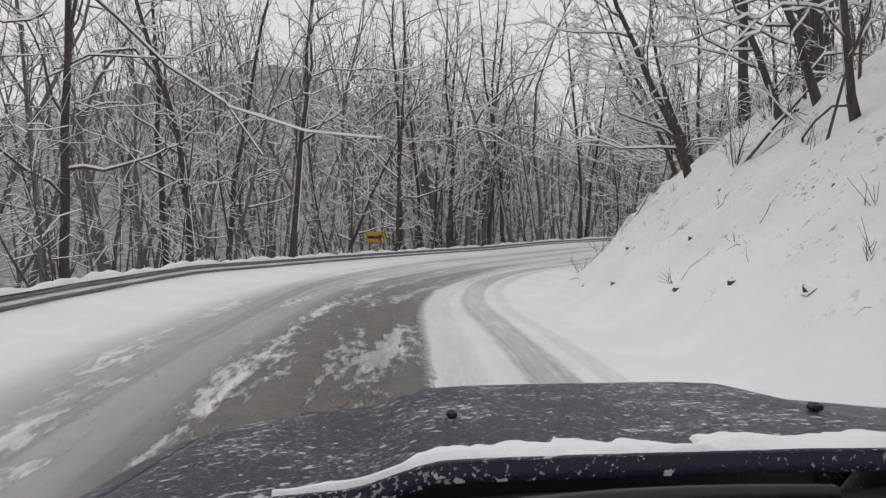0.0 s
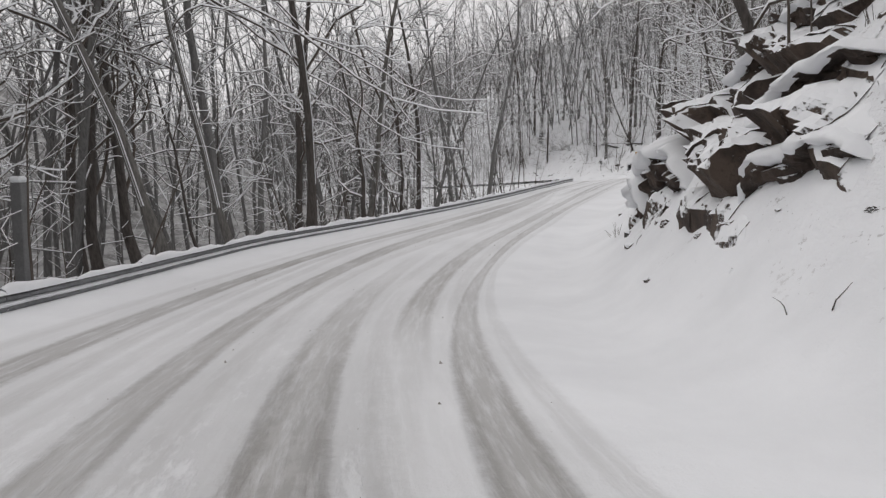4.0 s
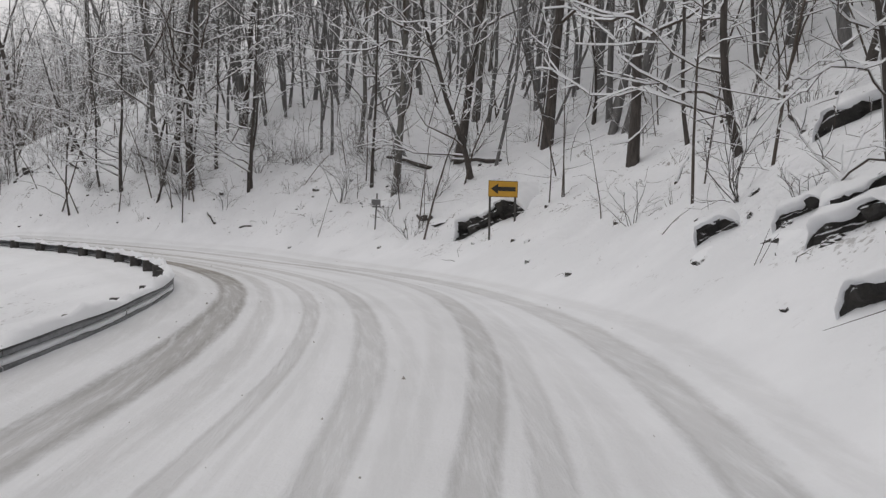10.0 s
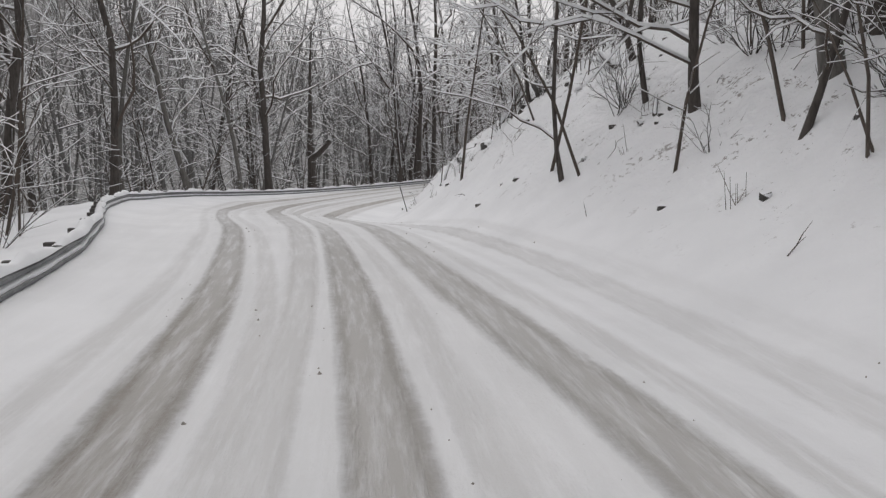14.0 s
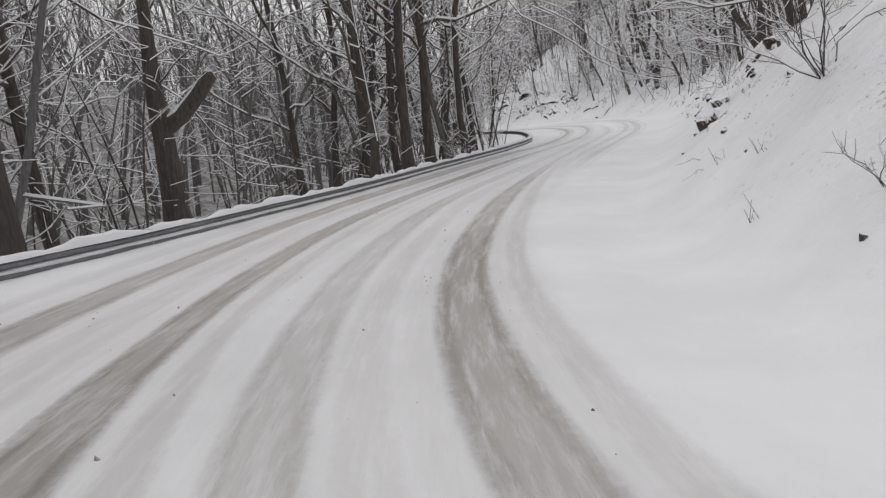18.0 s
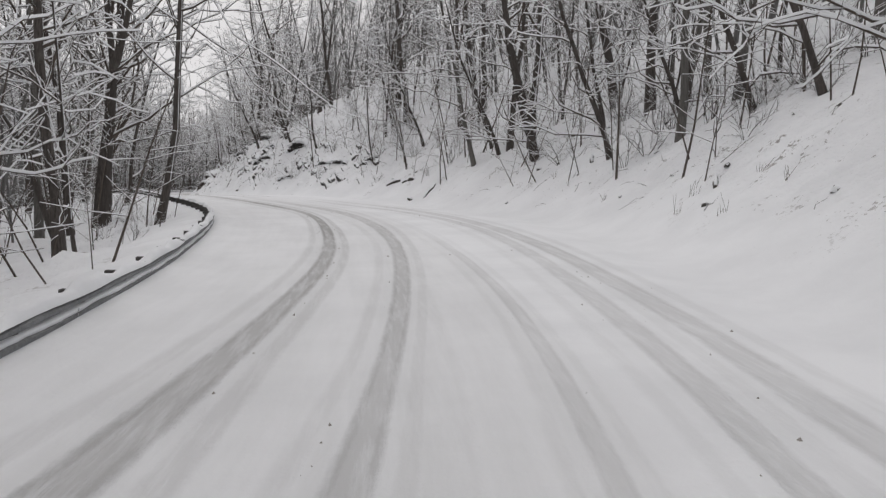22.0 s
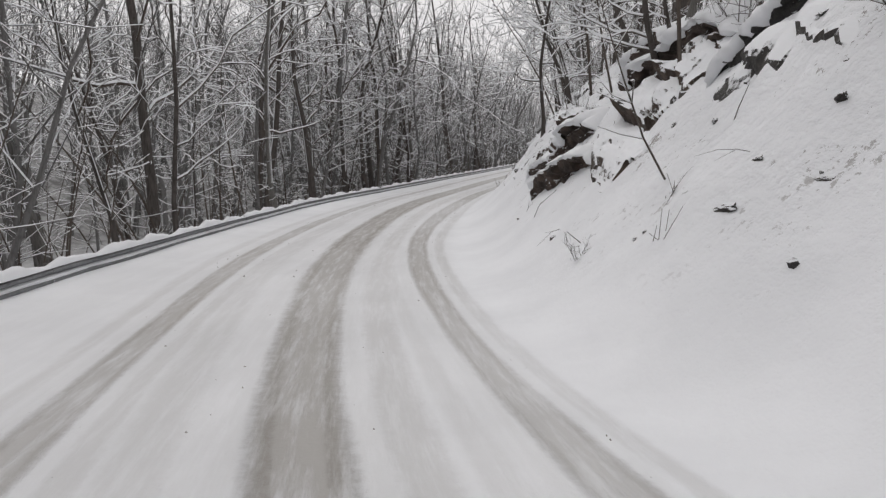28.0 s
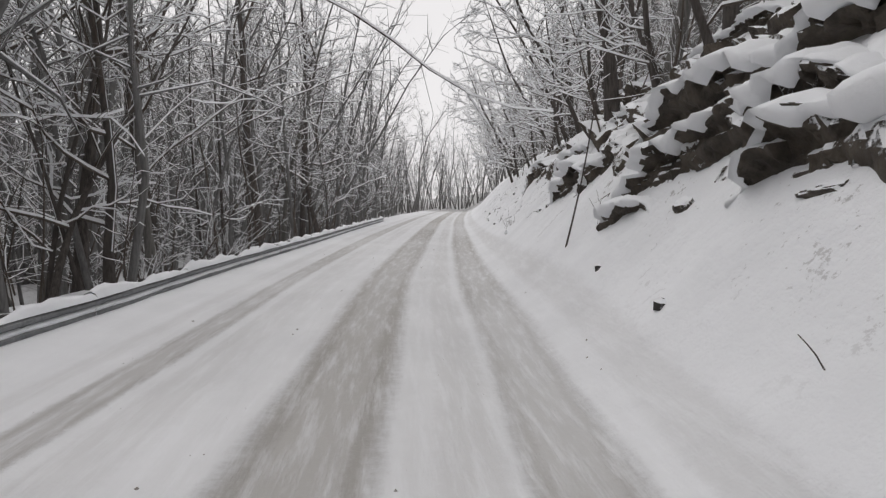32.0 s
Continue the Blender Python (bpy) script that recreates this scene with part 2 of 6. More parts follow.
def make_bark(name, dark, light):
    m, nt, b = material(name)
    c = nt.nodes.new("ShaderNodeTexCoord")
    mp = nt.nodes.new("ShaderNodeMapping")
    mp.inputs["Scale"].default_value = (1.0, 1.0, 0.15)
    nt.links.new(c.outputs["Object"], mp.inputs["Vector"])
    f = grain(nt, 16.0, 5.0, 0.7, mp.outputs[0])
    f2 = grain(nt, 0.8, 3.0)
    info = nt.nodes.new("ShaderNodeObjectInfo")
    col = mix(nt, ramp(nt, f, 0.3, 0.7), dark, light)
    col = mix(nt, maths(nt, "MULTIPLY", info.outputs["Random"], 0.5), col, tuple(x * 0.55 for x in light))
    col = mix(nt, ramp(nt, f2, 0.55, 0.75, 0.0, 0.35), col, (0.17, 0.175, 0.15))
    plug(nt, col, b.inputs["Base Color"])
    b.inputs["Roughness"].default_value = 0.9
    bump(nt, b, f, 0.6, 0.02)
    return m


# the wheel tracks: rows of distance along, distance across and half width; then rows of distance along and wear
RUTS = (
    ("track_a", ((10, -2.8, 0.16), (17, -2.92, 0.16), (25, -3.6, 0.26), (31, -4.0, 0.3), (40, -3.7, 0.34), (53, -3.58, 0.21), (59, -3.07, 0.22), (64, -2.75, 0.3), (76, -2.8, 0.34), (84, -3.27, 0.24), (92, -3.26, 0.24), (103, -2.88, 0.36), (110, -2.29, 0.3), (115, -1.98, 0.36), (125, -1.48, 0.26), (131, -1.67, 0.3), (150, -2.34, 0.2), (159, -3.11, 0.28), (164, -3.85, 0.36), (172, -4.25, 0.36), (180, -4.05, 0.26), (189, -3.69, 0.27), (195, -3.3, 0.3), (199, -2.65, 0.22), (205, -1.97, 0.28), (211, -1.75, 0.2), (218, -0.99, 0.18), (230, -0.84, 0.16), (236, -0.64, 0.15), (243, -0.93, 0.22), (273, -1.78, 0.32), (284, -2.36, 0.2), (296, -3.03, 0.25), (306, -3.3, 0.26), (317, -2.89, 0.26), (325, -2.3, 0.24), (345, -2.5, 0.3)),
     ((0, 0.35), (30, 0.5), (50, 0.62), (80, 0.55), (98, 0.62), (106, 0.85), (130, 0.92), (150, 0.62), (200, 0.68), (214, 0.6), (222, 0.88), (248, 0.8), (262, 0.55), (276, 0.72), (295, 0.55), (345, 0.55))),
    ("track_b", ((10, -1.9, 0.2), (27, -2.09, 0.2), (33, -1.75, 0.26), (51, -2.04, 0.27), (58, -1.76, 0.4), (64, -1.42, 0.6), (70, -1.66, 0.55), (75, -2.0, 0.4), (82, -2.83, 0.15), (86, -2.75, 0.16), (103, -1.41, 0.12), (110, -0.8, 0.17), (125, -0.62, 0.17), (131, -0.87, 0.2), (152, -0.45, 0.36), (159, -1.4, 0.34), (165, -2.1, 0.29), (169, -2.45, 0.25), (178, -2.74, 0.26), (191, -2.31, 0.26), (199, -1.32, 0.18), (203, -0.72, 0.2), (211, -0.06, 0.13), (222, 0.68, 0.17), (236, 0.83, 0.27), (243, 0.54, 0.3), (260, 0.0, 0.3)),
     ((0, 0.4), (20, 0.4), (27, 0.65), (45, 0.6), (60, 0.6), (74, 0.5), (84, 0.5), (103, 0.35), (130, 0.3), (150, 0.5), (162, 0.72), (190, 0.72), (203, 0.5), (230, 0.42), (244, 0.45), (258, 0.0), (400, 0.0))),
    ("track_c", ((10, -0.6, 0.6), (28, -0.57, 0.56), (38, -0.4, 0.36), (60, -0.6, 0.2), (83, -1.35, 0.23), (94, -1.12, 0.2), (98, -0.77, 0.16), (103, -0.57, 0.22), (111, 0.11, 0.17), (126, 0.18, 0.25), (134, -0.27, 0.3), (152, 0.27, 0.14), (161, -0.49, 0.25), (169, -1.06, 0.33), (184, -1.05, 0.24), (190, -0.59, 0.26), (210, 0.4, 0.2), (262, 0.6, 0.25), (275, 0.05, 0.3), (283, -0.5, 0.4), (295, -0.93, 0.52), (308, -1.15, 0.56), (316, -0.79, 0.6), (324, -0.21, 0.55), (345, -0.15, 0.5)),
     ((0, 0.7), (34, 0.72), (46, 0.35), (56, 0.0), (76, 0.0), (83, 0.4), (112, 0.38), (122, 0.62), (136, 0.7), (150, 0.45), (176, 0.45), (190, 0.2), (205, 0.08), (256, 0.1), (270, 0.68), (345, 0.72))),
    ("track_d", ((46, 0.6, 0.3), (52, 0.63, 0.26), (62, 0.85, 0.26), (70, 0.55, 0.26), (83, -0.43, 0.13), (93, -0.43, 0.15), (97, -0.2, 0.16), (104, 1.0, 0.22), (112, 2.22, 0.22), (128, 1.97, 0.34), (134, 0.95, 0.36), (153, 1.33, 0.22), (161, 1.1, 0.36), (169, 0.55, 0.38), (180, 0.55, 0.34), (190, 0.22, 0.14), (202, 0.68, 0.1), (213, 1.66, 0.1), (236, 1.86, 0.16), (262, 2.2, 0.3), (275, 1.81, 0.33), (280, 1.59, 0.24), (286, 1.23, 0.22), (298, 0.75, 0.28), (306, 0.86, 0.31), (317, 1.25, 0.36), (327, 1.82, 0.46), (345, 1.75, 0.46)),
     ((40, 0.0), (47, 0.45), (70, 0.5), (84, 0.5), (99, 0.4), (112, 0.35), (128, 0.6), (150, 0.6), (160, 0.74), (182, 0.78), (190, 0.28), (215, 0.3), (224, 0.1), (256, 0.1), (270, 0.5), (290, 0.62), (345, 0.55))),
    ("track_e", ((10, 1.7, 0.33), (18, 1.62, 0.35), (25, 1.29, 0.36), (33, 0.95, 0.36), (40, 1.27, 0.3), (52, 1.56, 0.11), (63, 1.54, 0.2), (71, 1.24, 0.15), (84, 0.89, 0.13), (89, 0.68, 0.15), (96, 1.58, 0.22), (103, 2.6, 0.3), (112, 3.48, 0.24), (125, 3.69, 0.3), (153, 2.16, 0.19), (159, 1.57, 0.16), (190, 1.38, 0.2), (202, 2.38, 0.17), (211, 3.36, 0.22), (224, 4.02, 0.26), (240, 4.15, 0.25), (260, 3.0, 0.2)),
     ((0, 0.55), (40, 0.6), (52, 0.5), (70, 0.42), (100, 0.38), (116, 0.4), (134, 0.2), (150, 0.45), (160, 0.3), (166, 0.0), (184, 0.0), (194, 0.3), (212, 0.42), (240, 0.4), (258, 0.0), (400, 0.0))),
    ("track_f", ((76, 0.3, 0.13), (87, -0.02, 0.14), (94, 0.3, 0.14), (99, 0.6, 0.15), (106, 1.6, 0.2), (191, 0.84, 0.18), (201, 1.49, 0.1), (212, 2.72, 0.18), (225, 3.6, 0.2), (236, 3.35, 0.2), (243, 2.7, 0.25)),
     ((74, 0.0), (80, 0.45), (99, 0.42), (108, 0.0), (186, 0.0), (193, 0.3), (240, 0.34), (256, 0.0), (400, 0.0))),
)
# how brown the slush is along the road
BROWN = ((0, 0.3), (18, 0.5), (26, 0.75), (40, 0.4), (56, 0.5), (70, 0.3), (82, 0.05), (98, 0.15), (112, 0.5), (120, 0.9), (134, 0.6), (146, 0.1), (158, 0.4), (164, 0.9), (182, 0.95), (190, 0.4), (202, 0.05), (258, 0.1), (274, 0.5), (288, 0.9), (345, 0.85))
SNOW = make_snow()
GROUND = make_ground()
ROCK = make_rock("dark_fractured_rock", (0.045, 0.042, 0.04), (0.12, 0.11, 0.10))
ROCK_RED = make_rock("reddish_brown_rock", (0.06, 0.042, 0.036), (0.15, 0.10, 0.08))
ROCK_TAN = make_rock("tan_layered_rock", (0.075, 0.065, 0.055), (0.19, 0.165, 0.135))
BARK = make_bark("grey_brown_bark", (0.035, 0.03, 0.027), (0.115, 0.10, 0.09))
# far trunks: blown snow, plus distance haze painted in as a paler grey
BARK_RIMED_HAZY = make_bark("bark_with_blown_snow_and_painted_haze", (0.10, 0.095, 0.09), (0.24, 0.235, 0.23))
BARK_PALE = make_bark("pale_grey_bark", (0.08, 0.075, 0.07), (0.20, 0.19, 0.175))
# far twigs, lightened for their snow and for the haze before them
TWIG_RIMED_HAZY = make_plain("twigs_with_snow_and_painted_haze", (0.16, 0.15, 0.145), 0.9, (0.30, 0.29, 0.285), 2.0)
TWIG = make_plain("dark_twigs", (0.07, 0.055, 0.045), 0.9, (0.12, 0.10, 0.085), 3.0)
STEEL = make_plain("galvanised_steel", (0.24, 0.245, 0.25), 0.6, (0.14, 0.145, 0.15), 3.0, 0.4)
POST = make_plain("weathered_post_steel", (0.12, 0.115, 0.11), 0.7, (0.07, 0.065, 0.06), 5.0, 0.3)
YELLOW = make_plain("sign_yellow_sheeting", (0.62, 0.34, 0.03), 0.45, (0.56, 0.30, 0.03), 3.0)
BLACK = make_plain("sign_black_ink", (0.02, 0.018, 0.015), 0.5)
SIGN_BACK = make_plain("bare_aluminium_sign_back", (0.20, 0.20, 0.20), 0.5, (0.14, 0.14, 0.14), 4.0, 0.4)
RUST = make_plain("rusty_brown_leaves", (0.16, 0.06, 0.035), 0.8, (0.09, 0.035, 0.02), 8.0)

# ---------------------------------------------------------------- the road's line
STEP = 9.44
ROAD_X = (0.0, -1.5, -2.6, -2.4, -0.6, 2.9, 8.2, 14.6, 21.6, 28.6, 35.3, 41.0, 44.6, 45.2, 43.3, 40.1, 36.2, 33.5, 33.0, 34.5, 37.6, 40.8, 43.6, 45.6, 46.9, 47.3, 46.6, 45.1, 42.9, 40.6, 38.5, 37.2, 36.8, 37.2)
ROAD_Y = (0.0, 9.3, 18.7, 28.1, 37.4, 46.1, 54.0, 60.9, 67.2, 73.5, 80.1, 87.6, 96.3, 105.7, 114.9, 123.8, 132.4, 141.4, 150.8, 160.1, 169.0, 177.9, 186.9, 196.1, 205.5, 214.9, 224.3, 233.6, 242.8, 252.0, 261.2, 270.5, 279.9, 289.4)
ROAD_Z = (0.1, -0.01, -0.47, -0.93, -1.17, -1.37, -1.22, -0.94, -0.52, -0.1, 0.13, 0.17, 0.05, -0.01, 0.09, 0.13, -0.28, -0.87, -1.1, -0.96, -0.65, -0.32, -0.07, 0.18, 0.44, 0.61, 0.74, 0.88, 0.93, 0.62, 0.18, -0.02, -0.09, 0.04)


def table(s, rows):
    a = np.array(rows, float)
    return np.interp(s, a[:, 0], a[:, 1])


RAIL_TABLE = ((-30, 6.0), (8, 6.4), (22, 6.6), (31, 6.4), (39, 5.8), (47, 5.6), (54, 5.6), (61, 5.0), (69, 4.5), (76, 4.4), (84, 4.3), (95, 4.55), (103, 4.1), (110, 3.5), (118, 3.4), (127, 3.5), (138, 4.2), (150, 5.8), (161, 7.0), (169, 6.5), (176, 5.4), (182, 4.7), (190, 4.3), (199, 3.45), (208, 3.45), (222, 4.2), (235, 4.7), (250, 5.5), (265, 5.6), (279, 5.4), (292, 5.0), (307, 5.3), (316, 4.9), (328, 4.1), (345, 4.0), (420, 4.6))
# the road leans into its bends, in degrees: the left side is high where this is positive
LEAN_TABLE = ((0, 0.5), (11, 2.0), (20, 4.1), (28, 4.3), (37, 4.0), (45, 4.2), (55, 3.8), (66, 1.9), (78, -0.5), (89, -1.5), (97, -1.3), (105, -1.2), (113, 0.3), (121, 1.2), (128, 0.3), (137, 0.0), (146, 1.4), (155, 4.8), (164, 5.0), (174, 2.5), (184, 0.6), (195, -0.8), (207, -2.2), (218, -3.7), (231, -3.7), (244, -3.1), (257, -3.1), (268, -1.5), (280, 1.2), (290, 2.1), (300, 1.7), (310, 0.6), (319, -0.4), (340, 0.0))
TOE_TABLE = ((0, 4.5), (30, 4.2), (60, 4.3), (80, 3.8), (97, 2.6), (108, 4.0), (116, 4.3), (130, 4.2), (142, 3.3), (153, 3.9), (186, 4.6), (200, 4.9),
             (212, 5.7), (230, 8.0), (245, 8.4), (254, 8.8), (262, 7.3), (270, 5.8), (285, 2.9), (297, 3.0), (310, 2.4), (330, 2.5), (360, 3.0))
TILT_TABLE = ((0, 1.0), (40, 1.1), (44, 1.5), (50, 1.5), (54, 1.0), (70, 0.8), (90, 1.0), (105, 0.95), (116, 0.55), (128, 0.7), (145, 1.05), (190, 1.0), (240, 0.8), (262, 1.0), (276, 1.35), (290, 1.1), (330, 1.3), (360, 1.1))
# steepness of the hill across the valley
HILL_TABLE = ((0, 0.15), (45, 0.2), (66, 0.6), (110, 0.6), (135, 0.36), (200, 0.36), (225, 0.6), (290, 0.55), (330, 0.45), (380, 0.3))
TOP_TABLE = ((0, 5.0), (40, 5.0), (60, 4.2), (90, 3.4), (116, 1.8), (140, 3.5), (160, 5.0), (200, 4.2), (240, 3.2), (276, 6.5), (300, 5.0), (330, 5.5), (360, 5.0))


def eased(s, rows):
    """A table with its corners rounded off over a few metres."""
    return sum(w * table(np.asarray(s) + k, rows) for k, w in ((-5, 0.12), (-2.5, 0.22), (0, 0.32), (2.5, 0.22), (5, 0.12)))


def spline():
    p = np.array([ROAD_X, ROAD_Y, ROAD_Z], float).T
    lead = [p[0] - (p[1] - p[0]) * k + np.array([0.25 * k * k, 0, 0]) for k in range(6, 0, -1)]
    d = p[-1] - p[-2]
    tail, q = [], p[-1].copy()
    for k in range(16):
        ang = radians(-3.0 if k < 3 else -0.3)
        d = np.array([d[0] * math.cos(ang) - d[1] * math.sin(ang), d[0] * math.sin(ang) + d[1] * math.cos(ang), 0.10])
        q = q + d
        tail.append(q.copy())
    p = np.vstack([lead, p, tail])
    out = []
    for i in range(1, len(p) - 2):
        a, b, c, e = p[i - 1], p[i], p[i + 1], p[i + 2]
        for u in np.arange(0, 1, 1 / 12):
            out.append(0.5 * ((2 * b) + (c - a) * u + (2 * a - 5 * b + 4 * c - e) * u * u + (3 * b - a - 3 * c + e) * u ** 3))
    return np.array(out)


LINE = spline()
SEG = np.diff(LINE[:, :2], axis=0)
LEN = np.hypot(SEG[:, 0], SEG[:, 1])
S_AT = np.concatenate([[0], np.cumsum(LEN)])
ZERO = int(np.argmin((LINE[:, 0] - ROAD_X[0]) ** 2 + (LINE[:, 1] - ROAD_Y[0]) ** 2))
S_AT = S_AT - S_AT[ZERO]


def road_coords(x, y):
    """Distance along the road, and across it (right is positive), of points of the plan."""
    x, y = np.asarray(x, float).ravel(), np.asarray(y, float).ravel()
    s, d = np.empty(len(x)), np.empty(len(x))
    ax, ay = LINE[:-1, 0], LINE[:-1, 1]
    mx, my = ax + SEG[:, 0] / 2, ay + SEG[:, 1] / 2
    for i in range(0, len(x), 4000):
        px, py = x[i:i + 4000, None], y[i:i + 4000, None]
        j = np.argmin((px - mx) ** 2 + (py - my) ** 2, axis=1)
        px, py = px[:, 0], py[:, 0]
        u = ((px - ax[j]) * SEG[j, 0] + (py - ay[j]) * SEG[j, 1]) / LEN[j] ** 2
        end = (j == 0) | (j == len(ax) - 1)
        u = np.where(end, u, np.clip(u, -0.5, 1.5))
        qx, qy = ax[j] + u * SEG[j, 0], ay[j] + u * SEG[j, 1]
        side = (px - ax[j]) * SEG[j, 1] - (py - ay[j]) * SEG[j, 0]
        s[i:i + 4000] = S_AT[j] + u * LEN[j]
        d[i:i + 4000] = np.sign(side) * np.hypot(px - qx, py - qy)
    return s, d


def soft(u, w):
    return w * np.logaddexp(0, u / w)


def deck_z(s, d):
    """Height of the leaning road surface, carried level past its edges."""
    return np.interp(s, S_AT, LINE[:, 2]) - np.tan(np.radians(table(s, LEAN_TABLE))) * np.clip(d, -9.0, 5.0)


def height(x, y):
    s, d = road_coords(x, y)
    z = deck_z(s, d)
    toe, tilt, top, rail = table(s, TOE_TABLE), table(s, TILT_TABLE), table(s, TOP_TABLE), table(s, RAIL_TABLE)
    up = tilt * soft(d - toe, 0.35) - (tilt - 0.6) * soft(d - toe - top / tilt, 0.8) - 0.6 * soft(d - 85, 6.0)
    out = -d - rail
    down = 0.32 * soft(out - 1.3, 0.5) - 0.32 * soft(out - 14, 3.0) - table(s, HILL_TABLE) * (soft(out - 17, 4.0) - soft(out - 85, 9.0))
    # snow thrown up against the guardrail
    down = down - 0.13 * np.exp(-((out - 0.1) / 0.75) ** 2)
    ditch = 0.12 * np.exp(-((d - toe + 0.9) / 0.8) ** 2)
    return z + up - down - ditch, s, d, toe


def ground_z(x, y):
    return float(height([x], [y])[0][0])


def place(s, d):
    """The point of the plan at s along the road and d across it, on the ground, and the road's heading there."""
    i = min(max(int(np.searchsorted(S_AT, s)) - 1, 0), len(LEN) - 1)
    u = (s - S_AT[i]) / LEN[i]
    tx, ty = SEG[i] / LEN[i]
    x, y = LINE[i, 0] + u * SEG[i, 0] + ty * d, LINE[i, 1] + u * SEG[i, 1] - tx * d
    return x, y, ground_z(x, y), math.degrees(math.atan2(-tx, ty))


def road_point(s, d):
    x = np.interp(s, S_AT, LINE[:, 0]), np.interp(s, S_AT, LINE[:, 1]), np.interp(s, S_AT, LINE[:, 2])
    i = np.clip(np.searchsorted(S_AT, s) - 1, 0, len(LEN) - 1)
    tx, ty = SEG[i, 0] / LEN[i], SEG[i, 1] / LEN[i]
    return x[0] + ty * d, x[1] - tx * d, x[2], tx, ty


# ---------------------------------------------------------------- mesh helpers


def mesh_from(name, verts, faces, mat, smooth=False):
    me = bpy.data.meshes.new(name)
    me.from_pydata(verts, [], faces)
    for m in (mat if isinstance(mat, (list, tuple)) else [mat]):
        me.materials.append(m)
    if smooth:
        me.polygons.foreach_set("use_smooth", [True] * len(me.polygons))
    me.update()
    return me


def part(name, data, mat, parent, label=""):
    """Links a mesh, or a bmesh, as one part under a thing."""
    if isinstance(data, bmesh.types.BMesh):
        me = bpy.data.meshes.new(name)
        data.to_mesh(me)
        data.free()
        me.materials.append(mat)
        data = me
    ob = new(name, data)
    ob.parent = parent
    if label:
        tagged(ob, label)
    return ob


def box(bm, size, centre=(0, 0, 0), rot=(0, 0, 0), bevel=0.0):
    r = bmesh.ops.create_cube(bm, size=1.0, matrix=pose(*centre, *rot) @ Matrix.Diagonal((*size, 1)))
    if bevel:
        edges = list({e for v in r["verts"] for e in v.link_edges})
        bmesh.ops.bevel(bm, geom=edges, offset=bevel, segments=1, affect="EDGES")
    return bm


class Tubes:
    """Collects tapered tubes into one list of vertices and faces."""

    def __init__(self):
        self.v, self.f = [], []

    def add(self, pts, radii, n):
        pts = np.asarray(pts, float)
        k0 = len(self.v)
        t = np.gradient(pts, axis=0)
        t /= np.linalg.norm(t, axis=1)[:, None] + 1e-9
        ref = np.array([0.0, 0.0, 1.0]) if abs(t[0][2]) < 0.9 else np.array([1.0, 0.0, 0.0])
        a = np.cross(t, ref)
        a /= np.linalg.norm(a, axis=1)[:, None] + 1e-9
        b = np.cross(t, a)
        ang = np.arange(n) * 2 * math.pi / n
        for i in range(len(pts)):
            ring = pts[i] + radii[i] * (np.cos(ang)[:, None] * a[i] + np.sin(ang)[:, None] * b[i])
            self.v.extend(map(tuple, ring))
        for i in range(len(pts) - 1):
            for j in range(n):
                q = k0 + i * n
                self.f.append((q + j, q + (j + 1) % n, q + n + (j + 1) % n, q + n + j))

    def ridge(self, pts, half, tall):
        """A roof-like strip along the points: snow lying on a bough."""
        pts = np.asarray(pts, float)
        k0 = len(self.v)
        t = np.gradient(pts, axis=0)
        a = np.stack([t[:, 1], -t[:, 0], np.zeros(len(t))], -1)
        a /= np.linalg.norm(a, axis=1)[:, None] + 1e-6
        for i in range(len(pts)):
            self.v.extend((tuple(pts[i] - a[i] * half[i]), tuple(pts[i] + np.array([0, 0, tall[i]])), tuple(pts[i] + a[i] * half[i])))
        for i in range(len(pts) - 1):
            q = k0 + 3 * i
            self.f.extend(((q, q + 1, q + 4, q + 3), (q + 1, q + 2, q + 5, q + 4)))

    def blade(self, a, c, half, side):
        """A single far-off twig."""
        k0 = len(self.v)
        self.v.extend((tuple(a - side * half), tuple(a + side * half), tuple(c + side * half * 0.5), tuple(c - side * half * 0.5)))
        self.f.append((k0, k0 + 1, k0 + 2, k0 + 3))

    def mesh(self, name, mat, smooth=True):
        return mesh_from(name, self.v, self.f, mat, smooth)


# ---------------------------------------------------------------- the ground


def axis(lo, hi, step, reach):
    a = list(np.arange(lo, hi + step / 2, step))
    g, out = step, []
    v = hi
    while v < hi + reach:
        g *= 1.28
        v += g
        out.append(v)
    g, pre = step, []
    v = lo
    while v > lo - reach:
        g *= 1.28
        v -= g
        pre.append(v)
    return np.array(pre[::-1] + a + out)


